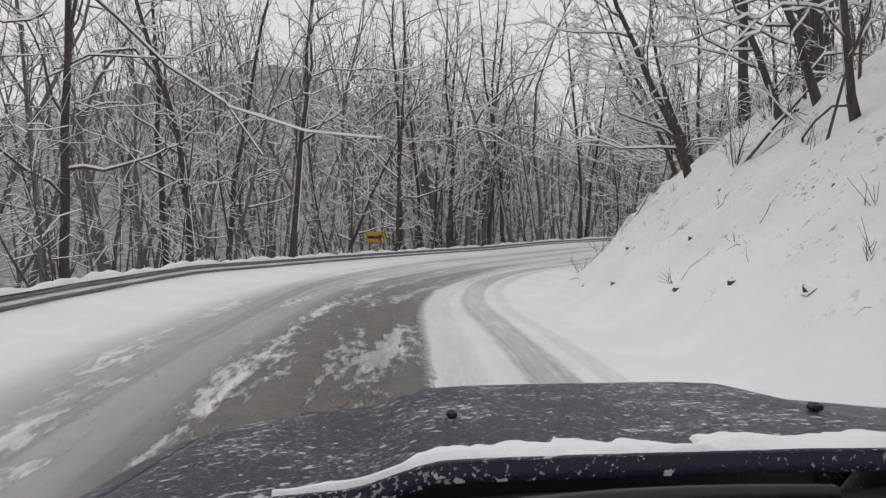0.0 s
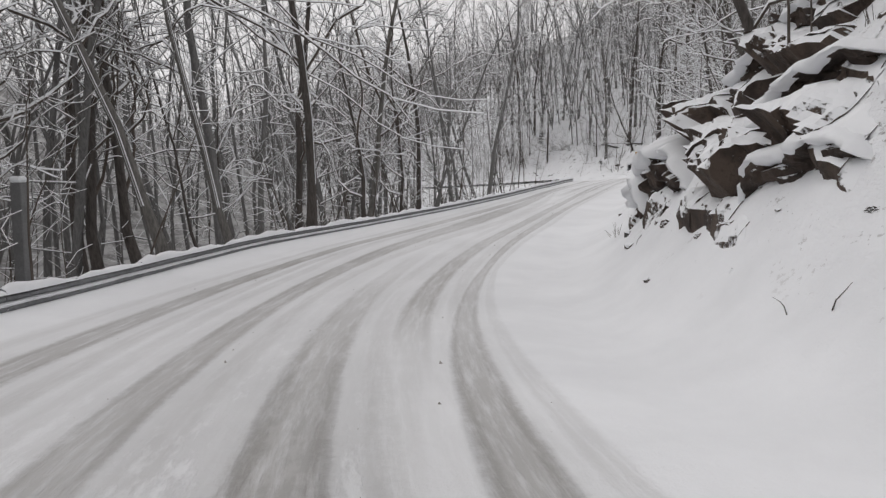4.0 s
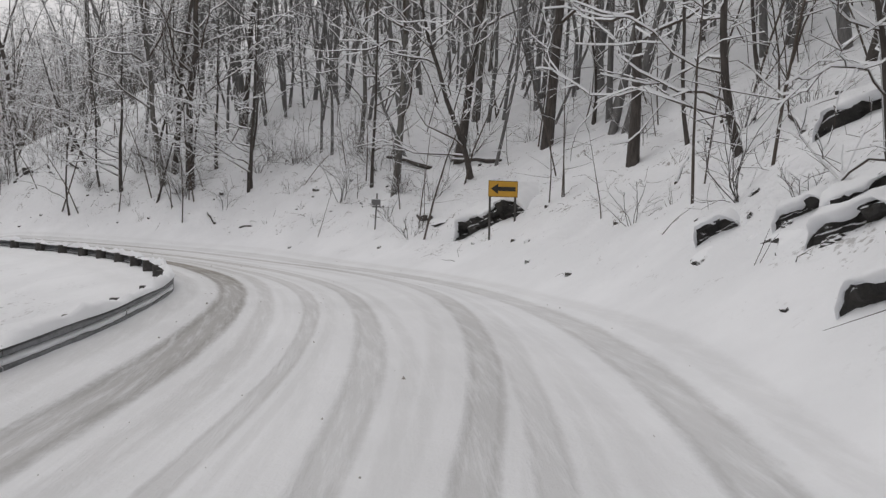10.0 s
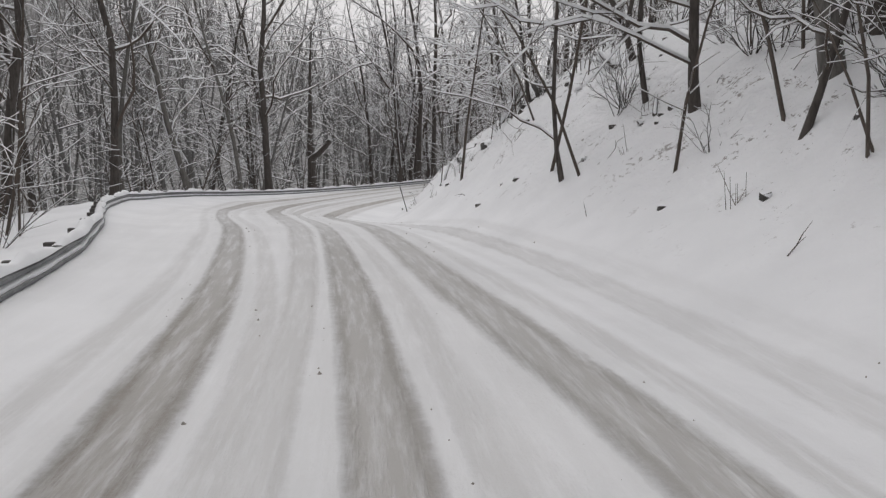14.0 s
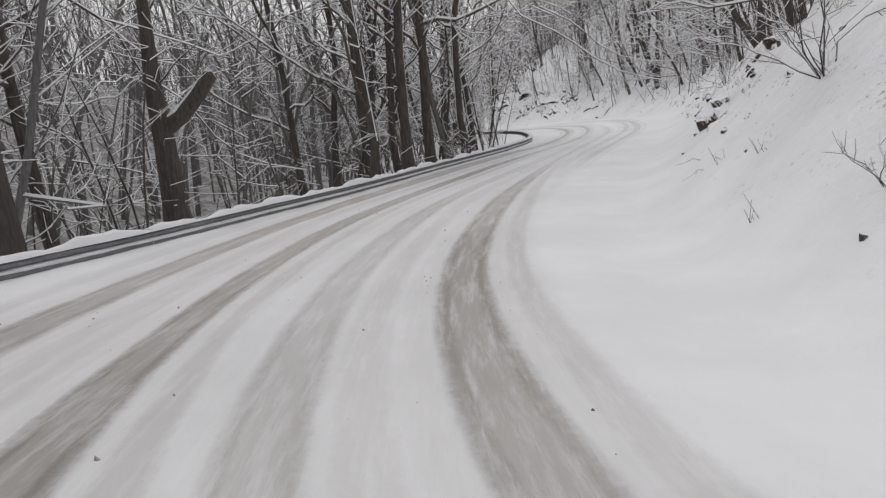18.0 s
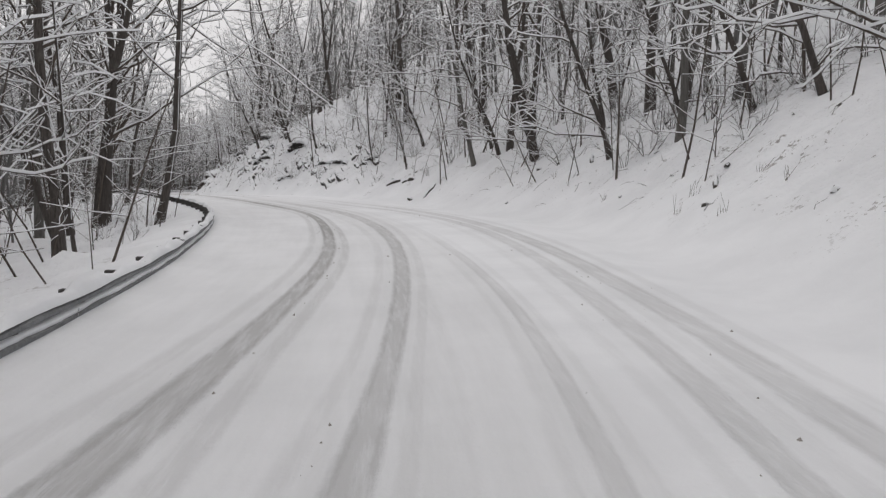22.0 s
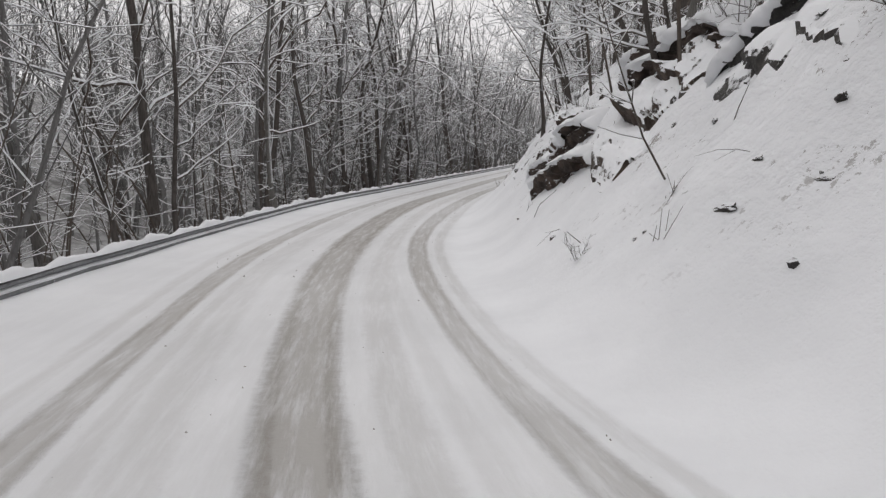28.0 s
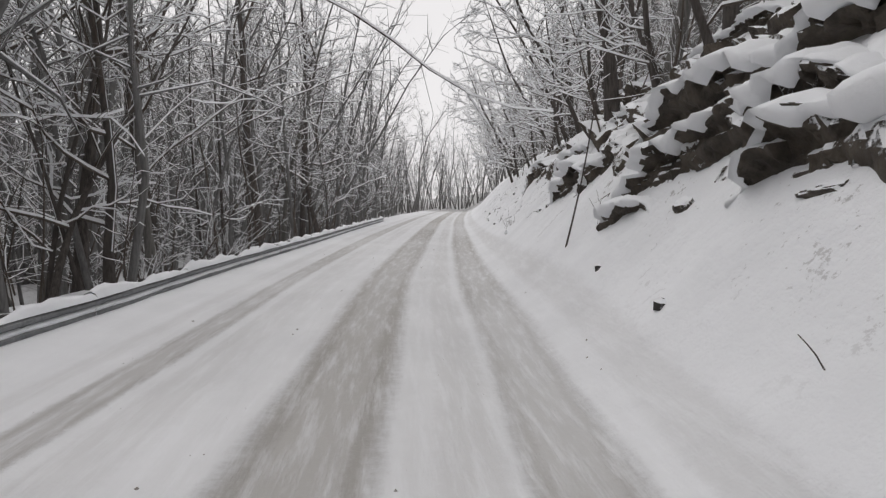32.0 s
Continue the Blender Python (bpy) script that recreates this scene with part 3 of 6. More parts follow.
def build_ground():
    xs, ys = axis(-42, 92, 0.46, 1800), axis(-14, 372, 0.46, 1800)
    gx, gy = np.meshgrid(xs, ys)
    z, s, d, toe = height(gx, gy)
    nx, ny = len(xs), len(ys)
    far = np.clip((np.abs(d) - 7) / 8, 0, 1).reshape(ny, nx)
    zz = z.reshape(ny, nx)
    for _ in range(10):
        bl = zz.copy()
        bl[1:-1, 1:-1] = (zz[:-2, 1:-1] + zz[2:, 1:-1] + zz[1:-1, :-2] + zz[1:-1, 2:] + 2 * zz[1:-1, 1:-1]) / 6
        zz = zz + (bl - zz) * far
    # lumps: small on the road, larger on the bank
    rng = np.random.default_rng(4)
    lump = np.zeros_like(zz)
    for wave, amp in ((9.0, 0.5), (3.7, 0.40), (1.8, 0.36), (1.1, 0.30)):
        for _ in range(5):
            an, ph = rng.uniform(0, 6.28), rng.uniform(0, 6.28)
            w = wave * rng.uniform(0.8, 1.25)
            lump += amp * np.sin((gx * math.cos(an) + gy * math.sin(an)) * 6.28 / w + ph + 1.2 * np.sin(gy * 3.1 / w + ph)) / 5
    on_bank = np.clip((d - toe - 0.2) / 2.0, 0, 1).reshape(ny, nx)
    off_left = np.clip((-d - table(s, RAIL_TABLE) - 0.5) / 3, 0, 1).reshape(ny, nx)
    zz = zz + lump * (0.012 + 0.45 * on_bank + 0.5 * off_left)
    wooded = np.clip(np.maximum(np.where(d > 0, (d - toe - 26) / 22, (-d - table(s, RAIL_TABLE) - 8) / 10), (s - 425) / 12), 0, 1)
    verts = np.stack([gx, gy, zz], -1).reshape(-1, 3)
    i = np.arange(nx * ny).reshape(ny, nx)
    faces = np.stack([i[:-1, :-1], i[:-1, 1:], i[1:, 1:], i[1:, :-1]], -1).reshape(-1, 4)
    me = bpy.data.meshes.new("ground")
    me.vertices.add(len(verts))
    me.vertices.foreach_set("co", verts.ravel())
    me.loops.add(faces.size)
    me.loops.foreach_set("vertex_index", faces.ravel())
    me.polygons.add(len(faces))
    me.polygons.foreach_set("loop_start", np.arange(0, faces.size, 4))
    me.polygons.foreach_set("use_smooth", np.ones(len(faces), bool))
    me.update()
    me.validate()
    for key, val in (("lateral", d), ("along", s), ("bank", on_bank.ravel() + off_left.ravel() * 0.7), ("wooded", wooded)) + (("brown", table(s, BROWN)),) + tuple((key, (d - eased(s, rows)) / np.interp(s, *np.array(rows)[:, ::2].T)) for key, rows, _ in RUTS) + tuple((key + "_wear", table(s, wear)) for key, _, wear in RUTS):
        me.attributes.new(key, "FLOAT", "POINT").data.foreach_set("value", np.asarray(val, np.float32))
    me.materials.append(GROUND)
    ob = new("ground", me)
    tagged(ob, "snow-covered mountain road with slushy wheel tracks, verge and wooded slope", "ground", kind="structure")
    return xs, ys, zz


GRID = build_ground()


def surface(x, y):
    """Height of the finished ground sheet."""
    xs, ys, zz = GRID
    i, j = int(np.clip(np.searchsorted(xs, x) - 1, 0, len(xs) - 2)), int(np.clip(np.searchsorted(ys, y) - 1, 0, len(ys) - 2))
    u, w = (x - xs[i]) / (xs[i + 1] - xs[i]), (y - ys[j]) / (ys[j + 1] - ys[j])
    return float((zz[j, i] * (1 - u) + zz[j, i + 1] * u) * (1 - w) + (zz[j + 1, i] * (1 - u) + zz[j + 1, i + 1] * u) * w)


def spot(s, d):
    x, y, _, head = place(s, d)
    return x, y, surface(x, y), head


# ---------------------------------------------------------------- trees


def wander(rng, start, way, length, n, bend, lift):
    pts = [np.array(start, float)]
    way = np.array(way, float)
    way /= np.linalg.norm(way)
    for _ in range(n):
        way = way + rng.normal(0, bend, 3) + np.array([0, 0, lift])
        way /= np.linalg.norm(way)
        pts.append(pts[-1] + way * length / n)
    return np.array(pts)


def make_tree(seed, tall, girth, first, limbs, subs, twigs, lean=0.0, spread=0.55, load=1.0, bias=0.0, flat=1.0):
    """Meshes of a bare tree: trunk, limbs, and the snow that lies along them."""
    rng = np.random.default_rng(seed)
    trunk, crown, snow = Tubes(), Tubes(), Tubes()
    pts = wander(rng, (0, 0, -0.4), (lean, 0, 1), tall, 9, 0.075, 0.06)
    prof = girth * (1 - np.linspace(0, 1, 10) ** 1.1 * 0.86)
    prof[0] *= 1.35
    trunk.add(pts, prof, 7)
    side = rng.uniform(0, 6.28)
    if rng.uniform() < 0.5:
        off = np.array([math.cos(side), math.sin(side), 0.0])
        snow.add(pts[1:8] + off * (prof[1:8, None] * 0.75), prof[1:8] * 0.4, 3)

    def laden(p, r):
        t = np.gradient(p, axis=0)
        flat = np.hypot(t[:, 0], t[:, 1]).mean() / (np.linalg.norm(t, axis=1).mean() + 1e-6)
        if flat > 0.35:
            snow.ridge(p + np.array([0, 0, 1.0]) * r[:, None] * 0.6, r * 0.8 + 0.005 * load, r * 0.8 + 0.022 * load)

    for i in range(limbs):
        h = first + (0.97 - first) * (i + rng.uniform(0, 1)) / limbs
        k = h * 9
        j = min(int(k), 8)
        base = pts[j] + (pts[j + 1] - pts[j]) * (k - j)
        r0 = girth * (1 - h ** 1.1 * 0.86) * rng.uniform(0.30, 0.5)
        an = rng.uniform(0, 6.28)
        rise = rng.uniform(0.15, 1.0) + 0.5 * h
        ln = tall * (spread * (1.02 - h) + 0.09) * rng.uniform(0.6, 1.15)
        if i == limbs // 4 and flat == 1.0:
            # a second leader that forks off low down
            ln, r0, rise = tall * 0.5, r0 * 1.7, 2.2
        if flat != 1.0:
            r0 *= 0.75
        lp = wander(rng, base, (math.cos(an) - bias, math.sin(an), rise * flat), ln, 7, 0.27, 0.045 if flat == 1.0 else 0.0)
        lr = r0 * np.linspace(1, 0.22, 8)
        crown.add(lp, lr, 4)
        laden(lp, lr)
        for q in range(subs):
            w = rng.uniform(0.2, 1.0) * 7
            m = min(int(w), 6)
            b = lp[m] + (lp[m + 1] - lp[m]) * (w - m)
            dirn = (lp[m + 1] - lp[m]) / (np.linalg.norm(lp[m + 1] - lp[m]) + 1e-6) + rng.normal(0, 0.55, 3)
            sp = wander(rng, b, dirn, ln * rng.uniform(0.25, 0.5), 4, 0.34, 0.06)
            sr = max(r0 * 0.34, 0.008) * np.linspace(1, 0.35, 5)
            crown.add(sp, sr, 3)
            laden(sp, sr)
            for _ in range(twigs):
                g = rng.uniform(0.2, 1.0) * 4
                m2 = min(int(g), 3)
                tb = sp[m2] + (sp[m2 + 1] - sp[m2]) * (g - m2)
                td = (sp[m2 + 1] - sp[m2]) / (np.linalg.norm(sp[m2 + 1] - sp[m2]) + 1e-6) + rng.normal(0, 0.6, 3) + np.array([0, 0, 0.2])
                tp = wander(rng, tb, td, ln * rng.uniform(0.12, 0.26), 2, 0.35, 0.08)
                tr = np.array([0.008, 0.006, 0.003])
                crown.add(tp, tr, 3)
                if rng.uniform() < 0.4:
                    laden(tp, tr)
    return trunk, crown, snow


def tree_thing(name, built, bark, label, category="tree", group=""):
    trunk, crown, snow = built
    ob = new(name, None)
    tagged(ob, label, category, group)
    part("stem" if name == "shrub" else "trunk", trunk.mesh("trunk", bark), bark, ob)
    part("crown", crown.mesh("crown", TWIG), TWIG, ob)
    part("snow_load", snow.mesh("snow_load", SNOW), SNOW, ob, "white snow lying along the boughs")
    return ob


TALL = "tall bare deciduous tree with grey bark and snow along its boughs"
SLIM = "slender bare young tree with snow-laden twigs"
KINDS = []
for k in range(6):
    KINDS.append(("tree", make_tree(10 + k, 19 + (2.3 * k) % 6, 0.16 + 0.025 * (k % 3), 0.16 + 0.05 * (k % 4), 17, 4, 2, lean=0.03 * (k - 2), spread=0.26, load=1.9), BARK if k % 3 else BARK_PALE, TALL))
for k in range(5):
    KINDS.append(("young_tree", make_tree(40 + k, 11 + 1.5 * k, 0.065 + 0.012 * (k % 3), 0.12, 14, 4, 2, lean=0.07 * (k - 2), spread=0.24, load=1.6), BARK, SLIM))
for k in range(3):
    KINDS.append(("leaning_tree", make_tree(60 + k, 12 + 1.5 * k, 0.12, 0.15, 13, 4, 3, lean=0.32 + 0.1 * k, spread=0.40, load=2.3), BARK, "leaning crooked bare tree heavy with snow"))


def make_shrub(seed, stems, tall):
    rng = np.random.default_rng(seed)
    wood, fine, snow = Tubes(), Tubes(), Tubes()
    for _ in range(stems):
        an, out = rng.uniform(0, 6.28), rng.uniform(0.2, 1.1)
        p = wander(rng, (0.12 * math.cos(an), 0.12 * math.sin(an), -0.1), (out * math.cos(an), out * math.sin(an), 1), tall * rng.uniform(0.6, 1.1), 4, 0.24, -0.03)
        r = 0.016 * np.linspace(1, 0.35, 5)
        wood.add(p, r, 3)
        snow.ridge(p + np.array([0, 0, 0.006]), r * 0.8 + 0.004, r + 0.012)
        for _ in range(5):
            g = rng.uniform(0.8, 4)
            m = min(int(g), 3)
            b = p[m] + (p[m + 1] - p[m]) * (g - m)
            t = wander(rng, b, (p[m + 1] - p[m]) / np.linalg.norm(p[m + 1] - p[m]) + rng.normal(0, 0.6, 3), tall * rng.uniform(0.15, 0.4), 2, 0.2, 0)
            tr = np.array([0.008, 0.006, 0.003])
            fine.add(t, tr, 3)
            snow.ridge(t + np.array([0, 0, 0.003]), tr * 0.8 + 0.003, tr + 0.010)
    return wood, fine, snow


for k in range(4):
    KINDS.append(("shrub", make_shrub(80 + k, 9 + k, 1.5 + 0.5 * k), BARK, "leafless multi-stemmed shrub dusted with snow on the bank"))
MADE = [None] * len(KINDS)


def plant(kind, x, y, turn=0.0, size=1.0, tip=0.0, way=0.0, sunk=0.05):
    """Plants a tree; tip: degrees by which it leans towards the heading way."""
    name, built, bark, label = KINDS[kind]
    m = pose(x, y, surface(x, y) - sunk, 0, 0, way) @ pose(0, 0, 0, -tip, 0, 0) @ pose(0, 0, 0, 0, 0, turn) @ Matrix.Scale(size, 4)
    if MADE[kind] is None:
        shrub = name == "shrub"
        MADE[kind] = tree_thing(name, built, bark, label, "shrub" if shrub else "tree", "shrubs on the bank" if shrub else "trees beside the road")
        MADE[kind].matrix_world = m
        return MADE[kind]
    ob = copy_thing(MADE[kind], m)
    ob.matrix_basis = m
    return ob


def scatter_woods():
    rng = np.random.default_rng(21)
    n = 8200
    x, y = rng.uniform(-75, 125, n), rng.uniform(-25, 410, n)
    s, d = road_coords(x, y)
    toe, tilt, top, rail = table(s, TOE_TABLE), table(s, TILT_TABLE), table(s, TOP_TABLE), table(s, RAIL_TABLE)
    edge = toe + top / tilt * 0.85
    right = d > edge + rng.uniform(-0.8, 1.5, n)
    left = -d > rail + 1.5
    deep = np.where(right, d - edge, -d - rail)
    reach = np.where(right, np.where((s > 60) & (s < 160), 62.0, 34.0), np.where(s > 20, 84.0, 60.0))
    ok = (right | left) & (deep < reach) & (s > -25) & (s < 445)
    near = ok & (deep < 7.5) & (s > -2) & (s < 366) & ~(left & (s > 82) & (s < 140) & (deep < 6.5))
    for i in np.where(near)[0][:245]:
        k = int(rng.integers(0, 11)) if rng.uniform() < 0.93 else int(rng.integers(11, 14))
        plant(k, x[i], y[i], rng.uniform(0, 360), rng.uniform(0.8, 1.2), rng.normal(0, 4), rng.uniform(0, 360))
    m = 1500
    x2, y2 = rng.uniform(-30, 80, m), rng.uniform(-5, 370, m)
    s2, d2 = road_coords(x2, y2)
    toe2, tilt2, top2 = table(s2, TOE_TABLE), table(s2, TILT_TABLE), table(s2, TOP_TABLE)
    fit = ((d2 > toe2 + 0.5 * top2 / tilt2) & (d2 < toe2 + top2 / tilt2 + 5)) | ((-d2 > table(s2, RAIL_TABLE) + 1.0) & (-d2 < table(s2, RAIL_TABLE) + 5))
    for i in np.where(fit & (s2 > 0) & (s2 < 362))[0][:150]:
        kind, turn, size = 14 + int(rng.integers(0, 4)), rng.uniform(0, 360), rng.uniform(0.4, 1.0)
        if d2[i] > 0 or not 80 < s2[i] < 140:
            plant(kind, x2[i], y2[i], turn, size)
    # brush thickets at the foot of the slope
    for lo, hi, count in ((119, 152, 46), (222, 292, 60)):
        for _ in range(count):
            a = rng.uniform(lo, hi)
            c = float(table(a, TOE_TABLE)) + float(table(a, TOP_TABLE) / table(a, TILT_TABLE)) * rng.uniform(0.5, 1.0) + rng.uniform(0, 4.5)
            px, py, _, _ = place(a, c)
            plant(14 + int(rng.integers(0, 4)), px, py, rng.uniform(0, 360), rng.uniform(0.55, 1.15))
    m = 5200
    x3, y3 = rng.uniform(-45, 75, m), rng.uniform(40, 410, m)
    s3, d3 = road_coords(x3, y3)
    out3 = -d3 - table(s3, RAIL_TABLE)
    more = (out3 > 2.2) & (out3 < 34) & (((s3 > 50) & (s3 < 84)) | ((s3 > 140) & (s3 < 200)) | ((s3 > 268) & (s3 < 405)))
    extra = [(x3[i], y3[i]) for i in np.where(more)[0] if i % (6 if 140 < s3[i] < 200 else 3) == 0 or s3[i] > 325]
    rest = np.where(ok & (deep > 7.5) & ((deep < 26) | (rng.uniform(0, 1, n) < 0.55)))[0]
    beyond = [(a, c) for a, c in zip(rng.uniform(40, 150, 220), rng.uniform(415, 540, 220)) if abs(float(road_coords([a], [c])[1][0])) > 7]
    # thicker woods round the last bend and on the slope above the first sharp one
    for a, c in zip(rng.uniform(15, 150, 520), rng.uniform(335, 480, 520)):
        q = float(road_coords([a], [c])[1][0])
        if q < -8.5 or q > 11:
            extra.append((a, c))
    for a, c in zip(rng.uniform(28, 100, 420), rng.uniform(372, 520, 420)):
        q, e = road_coords([a], [c])
        if abs(float(e[0])) > 6.5 or float(q[0]) > 452:
            extra.append((a, c))
    for _ in range(170):
        a, c, _, _ = place(rng.uniform(96, 146), rng.uniform(10.5, 40))
        extra.append((a, c))
    return [(x[i], y[i]) for i in rest if deep[i] < 30] + extra, [(x[i], y[i]) for i in rest if deep[i] >= 30] + beyond


FAR, FARTHEST = scatter_woods()


def joined(name, mat, stock, spots, seed, parent, low=0.75, high=1.2, lean=0.06):
    """One mesh of many copies of the stock, each turned, scaled and leaning by chance, standing on the ground."""
    rng = np.random.default_rng(seed)
    vs, fs, k0 = [], [], 0
    for x, y in spots:
        v, f = stock[int(rng.integers(0, len(stock)))]
        an, sc = rng.uniform(0, 6.28), rng.uniform(low, high)
        lx, ly = rng.normal(0, lean, 2)
        c, w = math.cos(an), math.sin(an)
        z = v[:, 2]
        vs.append(np.stack([x + sc * (v[:, 0] * c - v[:, 1] * w + z * lx), y + sc * (v[:, 0] * w + v[:, 1] * c + z * ly), surface(x, y) + sc * z], -1))
        fs.append(f + k0)
        k0 += len(v)
    verts, faces = np.concatenate(vs), np.concatenate(fs)
    me = bpy.data.meshes.new(name)
    me.vertices.add(len(verts))
    me.vertices.foreach_set("co", verts.ravel())
    me.loops.add(faces.size)
    me.loops.foreach_set("vertex_index", faces.ravel())
    me.polygons.add(len(faces))
    me.polygons.foreach_set("loop_start", np.arange(0, faces.size, 4))
    me.update()
    me.materials.append(mat)
    return part(name, me, mat, parent)


def build_far_woods():
    """Woods deeper in, joined: slender crooked trunks, their boughs, and a haze of twigs with snow on them."""
    rng = np.random.default_rng(5)
    stock = []
    for k in range(18):
        thin = k >= 12
        tall = 14 + (k * 1.7) % 9
        r0 = 0.075 + 0.02 * (k % 5)
        wood, twigs, snow = Tubes(), Tubes(), Tubes()
        p = wander(rng, (0, 0, -0.4), (0, 0, 1), tall, 5, 0.15, 0.07)
        wood.add(p, r0 * np.array([1.15, 0.9, 0.7, 0.48, 0.28, 0.06]), 4)
        for i in range(9 if thin else 16):
            h = rng.uniform(0.10, 0.97) ** 0.85
            j = min(int(h * 5), 4)
            b = p[j] + (p[j + 1] - p[j]) * (h * 5 - j)
            an = rng.uniform(0, 6.28)
            ln = tall * rng.uniform(0.10, 0.27) * (1.15 - h * 0.7)
            q = wander(rng, b, (math.cos(an), math.sin(an), rng.uniform(0.1, 1.4)), ln, 2, 0.42, 0.08)
            br = np.array([0.036, 0.022, 0.008])
            wood.add(q, br, 3)
            snow.ridge(q + np.array([0, 0, 0.012]), br * 0.9 + 0.006, br + 0.016)
            for m in range(3 if thin else 5):
                b2 = q[1] + (q[2] - q[1]) * rng.uniform(-0.4, 1.0)
                t2 = b2 + rng.normal(0, 0.26 * ln, 3) + np.array([0, 0, 0.14 * ln])
                side = rng.normal(0, 1, 3)
                side /= np.linalg.norm(side)
                twigs.blade(b2, t2, 0.022 if thin else 0.013, side)
                if m < 2:
                    snow.blade(b2 + np.array([0, 0, 0.016]), t2 + np.array([0, 0, 0.012]), 0.011, np.array([-math.sin(an), math.cos(an), 0.2]))
        stock.append([(np.array(t.v), np.array(t.f)) for t in (wood, twigs, snow)])
    ob = new("far_woods", None)
    tagged(ob, "dense bare hillside woods dusted with snow", "woods", kind="stuff")
    # bark and twig colours here are paler to imitate haze over distance
    for layer, (name, mat) in enumerate((("trunks_and_boughs", BARK_RIMED_HAZY), ("twigs", TWIG_RIMED_HAZY), ("snow_load", SNOW))):
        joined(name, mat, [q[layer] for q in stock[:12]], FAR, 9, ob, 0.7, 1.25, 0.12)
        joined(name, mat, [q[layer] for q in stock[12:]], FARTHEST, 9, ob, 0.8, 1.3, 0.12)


build_far_woods()

# ---------------------------------------------------------------- guardrail
BEAM_TOP = 0.40


def build_guardrail():
    ob = new("guardrail", None)
    tagged(ob, "grey galvanised steel W-beam guardrail capped with snow along the drop", "guardrail", kind="structure")
    prof = ((0.00, 0.31), (0.03, 0.29), (0.075, 0.255), (0.075, 0.215), (0.0, 0.17), (0.0, 0.14), (0.075, 0.095), (0.075, 0.055), (0.03, 0.02), (0.0, 0.0))
    rng = np.random.default_rng(8)
    post_me = None
    s0, panel = -12.0, 3.81
    while s0 < 372:
        ss = np.linspace(s0, s0 + panel - 0.02, 9)
        dd = -table(ss, RAIL_TABLE)
        px, py, _, tx, ty = road_point(ss, dd)
        pz = deck_z(ss, dd)
        verts, faces = [], []
        for thick in (0.0, 0.004):
            for i in range(9):
                for a, h in prof:
                    o = a - thick
                    verts.append((px[i] + ty[i] * o, py[i] - tx[i] * o, pz[i] + BEAM_TOP - 0.31 + h))
        n = len(prof)
        for i in range(8):
            for j in range(n - 1):
                q = i * n + j
                faces.append((q, q + 1, q + n + 1, q + n))
                w = q + 9 * n
                faces.append((w, w + n, w + n + 1, w + 1))
        part("beam_panel", mesh_from("beam_panel", verts, faces, STEEL), STEEL, ob)
        # snow cap on the panel's top edge, lumpy
        sv, sf = [], []
        ss2 = np.linspace(s0, s0 + panel, 20)
        px, py, _, tx, ty = road_point(ss2, -table(ss2, RAIL_TABLE))
        pz = deck_z(ss2, -table(ss2, RAIL_TABLE))
        for i in range(20):
            lump = 0.055 + 0.035 * math.sin(ss2[i] * 3.3) + 0.03 * math.sin(ss2[i] * 1.27 + 1) + rng.uniform(-0.015, 0.015)
            wd = 0.07 + 0.02 * math.sin(ss2[i] * 2.1)
            lump += 0.075 * sum(math.exp(-((ss2[i] - s0 - k) / 0.22) ** 2) for k in (0.3, 2.2))
            for a, h in ((-wd - 0.05, -0.015), (-wd, lump * 0.8), (-0.01, lump * 1.25), (wd * 0.7, lump * 0.7), (wd + 0.01, -0.02)):
                sv.append((px[i] + ty[i] * a, py[i] - tx[i] * a, pz[i] + BEAM_TOP + h))
        for i in range(19):
            for j in range(4):
                q = i * 5 + j
                sf.append((q, q + 1, q + 6, q + 5))
        part("snow_cap", mesh_from("snow_cap", sv, sf, SNOW, True), SNOW, ob)
        # snow caught in the beam's middle fold
        gv, gf = [], []
        for i in range(20):
            fill = 0.035 + 0.012 * math.sin(ss2[i] * 2.7) + rng.uniform(-0.008, 0.008)
            for a, h in ((0.006, 0.205), (fill + 0.03, 0.185), (fill + 0.022, 0.135), (0.006, 0.115)):
                gv.append((px[i] + ty[i] * a, py[i] - tx[i] * a, pz[i] + BEAM_TOP - 0.335 + h))
        for i in range(19):
            gf += [(i * 4 + j, i * 4 + j + 1, i * 4 + j + 5, i * 4 + j + 4) for j in range(3)]
        part("snow_ledge", mesh_from("snow_ledge", gv, gf, SNOW, True), SNOW, ob)
        for k in (0.0, 1.9):
            x, y, z, head = place(s0 + k + 0.3, -float(table(s0 + k + 0.3, RAIL_TABLE)) - 0.17)
            if post_me is None:
                bm = bmesh.new()
                box(bm, (0.15, 0.10, 1.3), (0, 0, -0.65), bevel=0.01)
                box(bm, (0.14, 0.16, 0.34), (0.12, 0, -0.20), bevel=0.01)
                post_me = bpy.data.meshes.new("post")
                bm.to_mesh(post_me)
                bm.free()
                post_me.materials.append(POST)
            p = part("post", post_me, POST, ob)
            zz = float(deck_z(s0 + k + 0.3, -float(table(s0 + k + 0.3, RAIL_TABLE))))
            p.matrix_world = pose(x, y, zz + BEAM_TOP + 0.02, 0, 0, head)
        s0 += panel


build_guardrail()

# ---------------------------------------------------------------- rocks


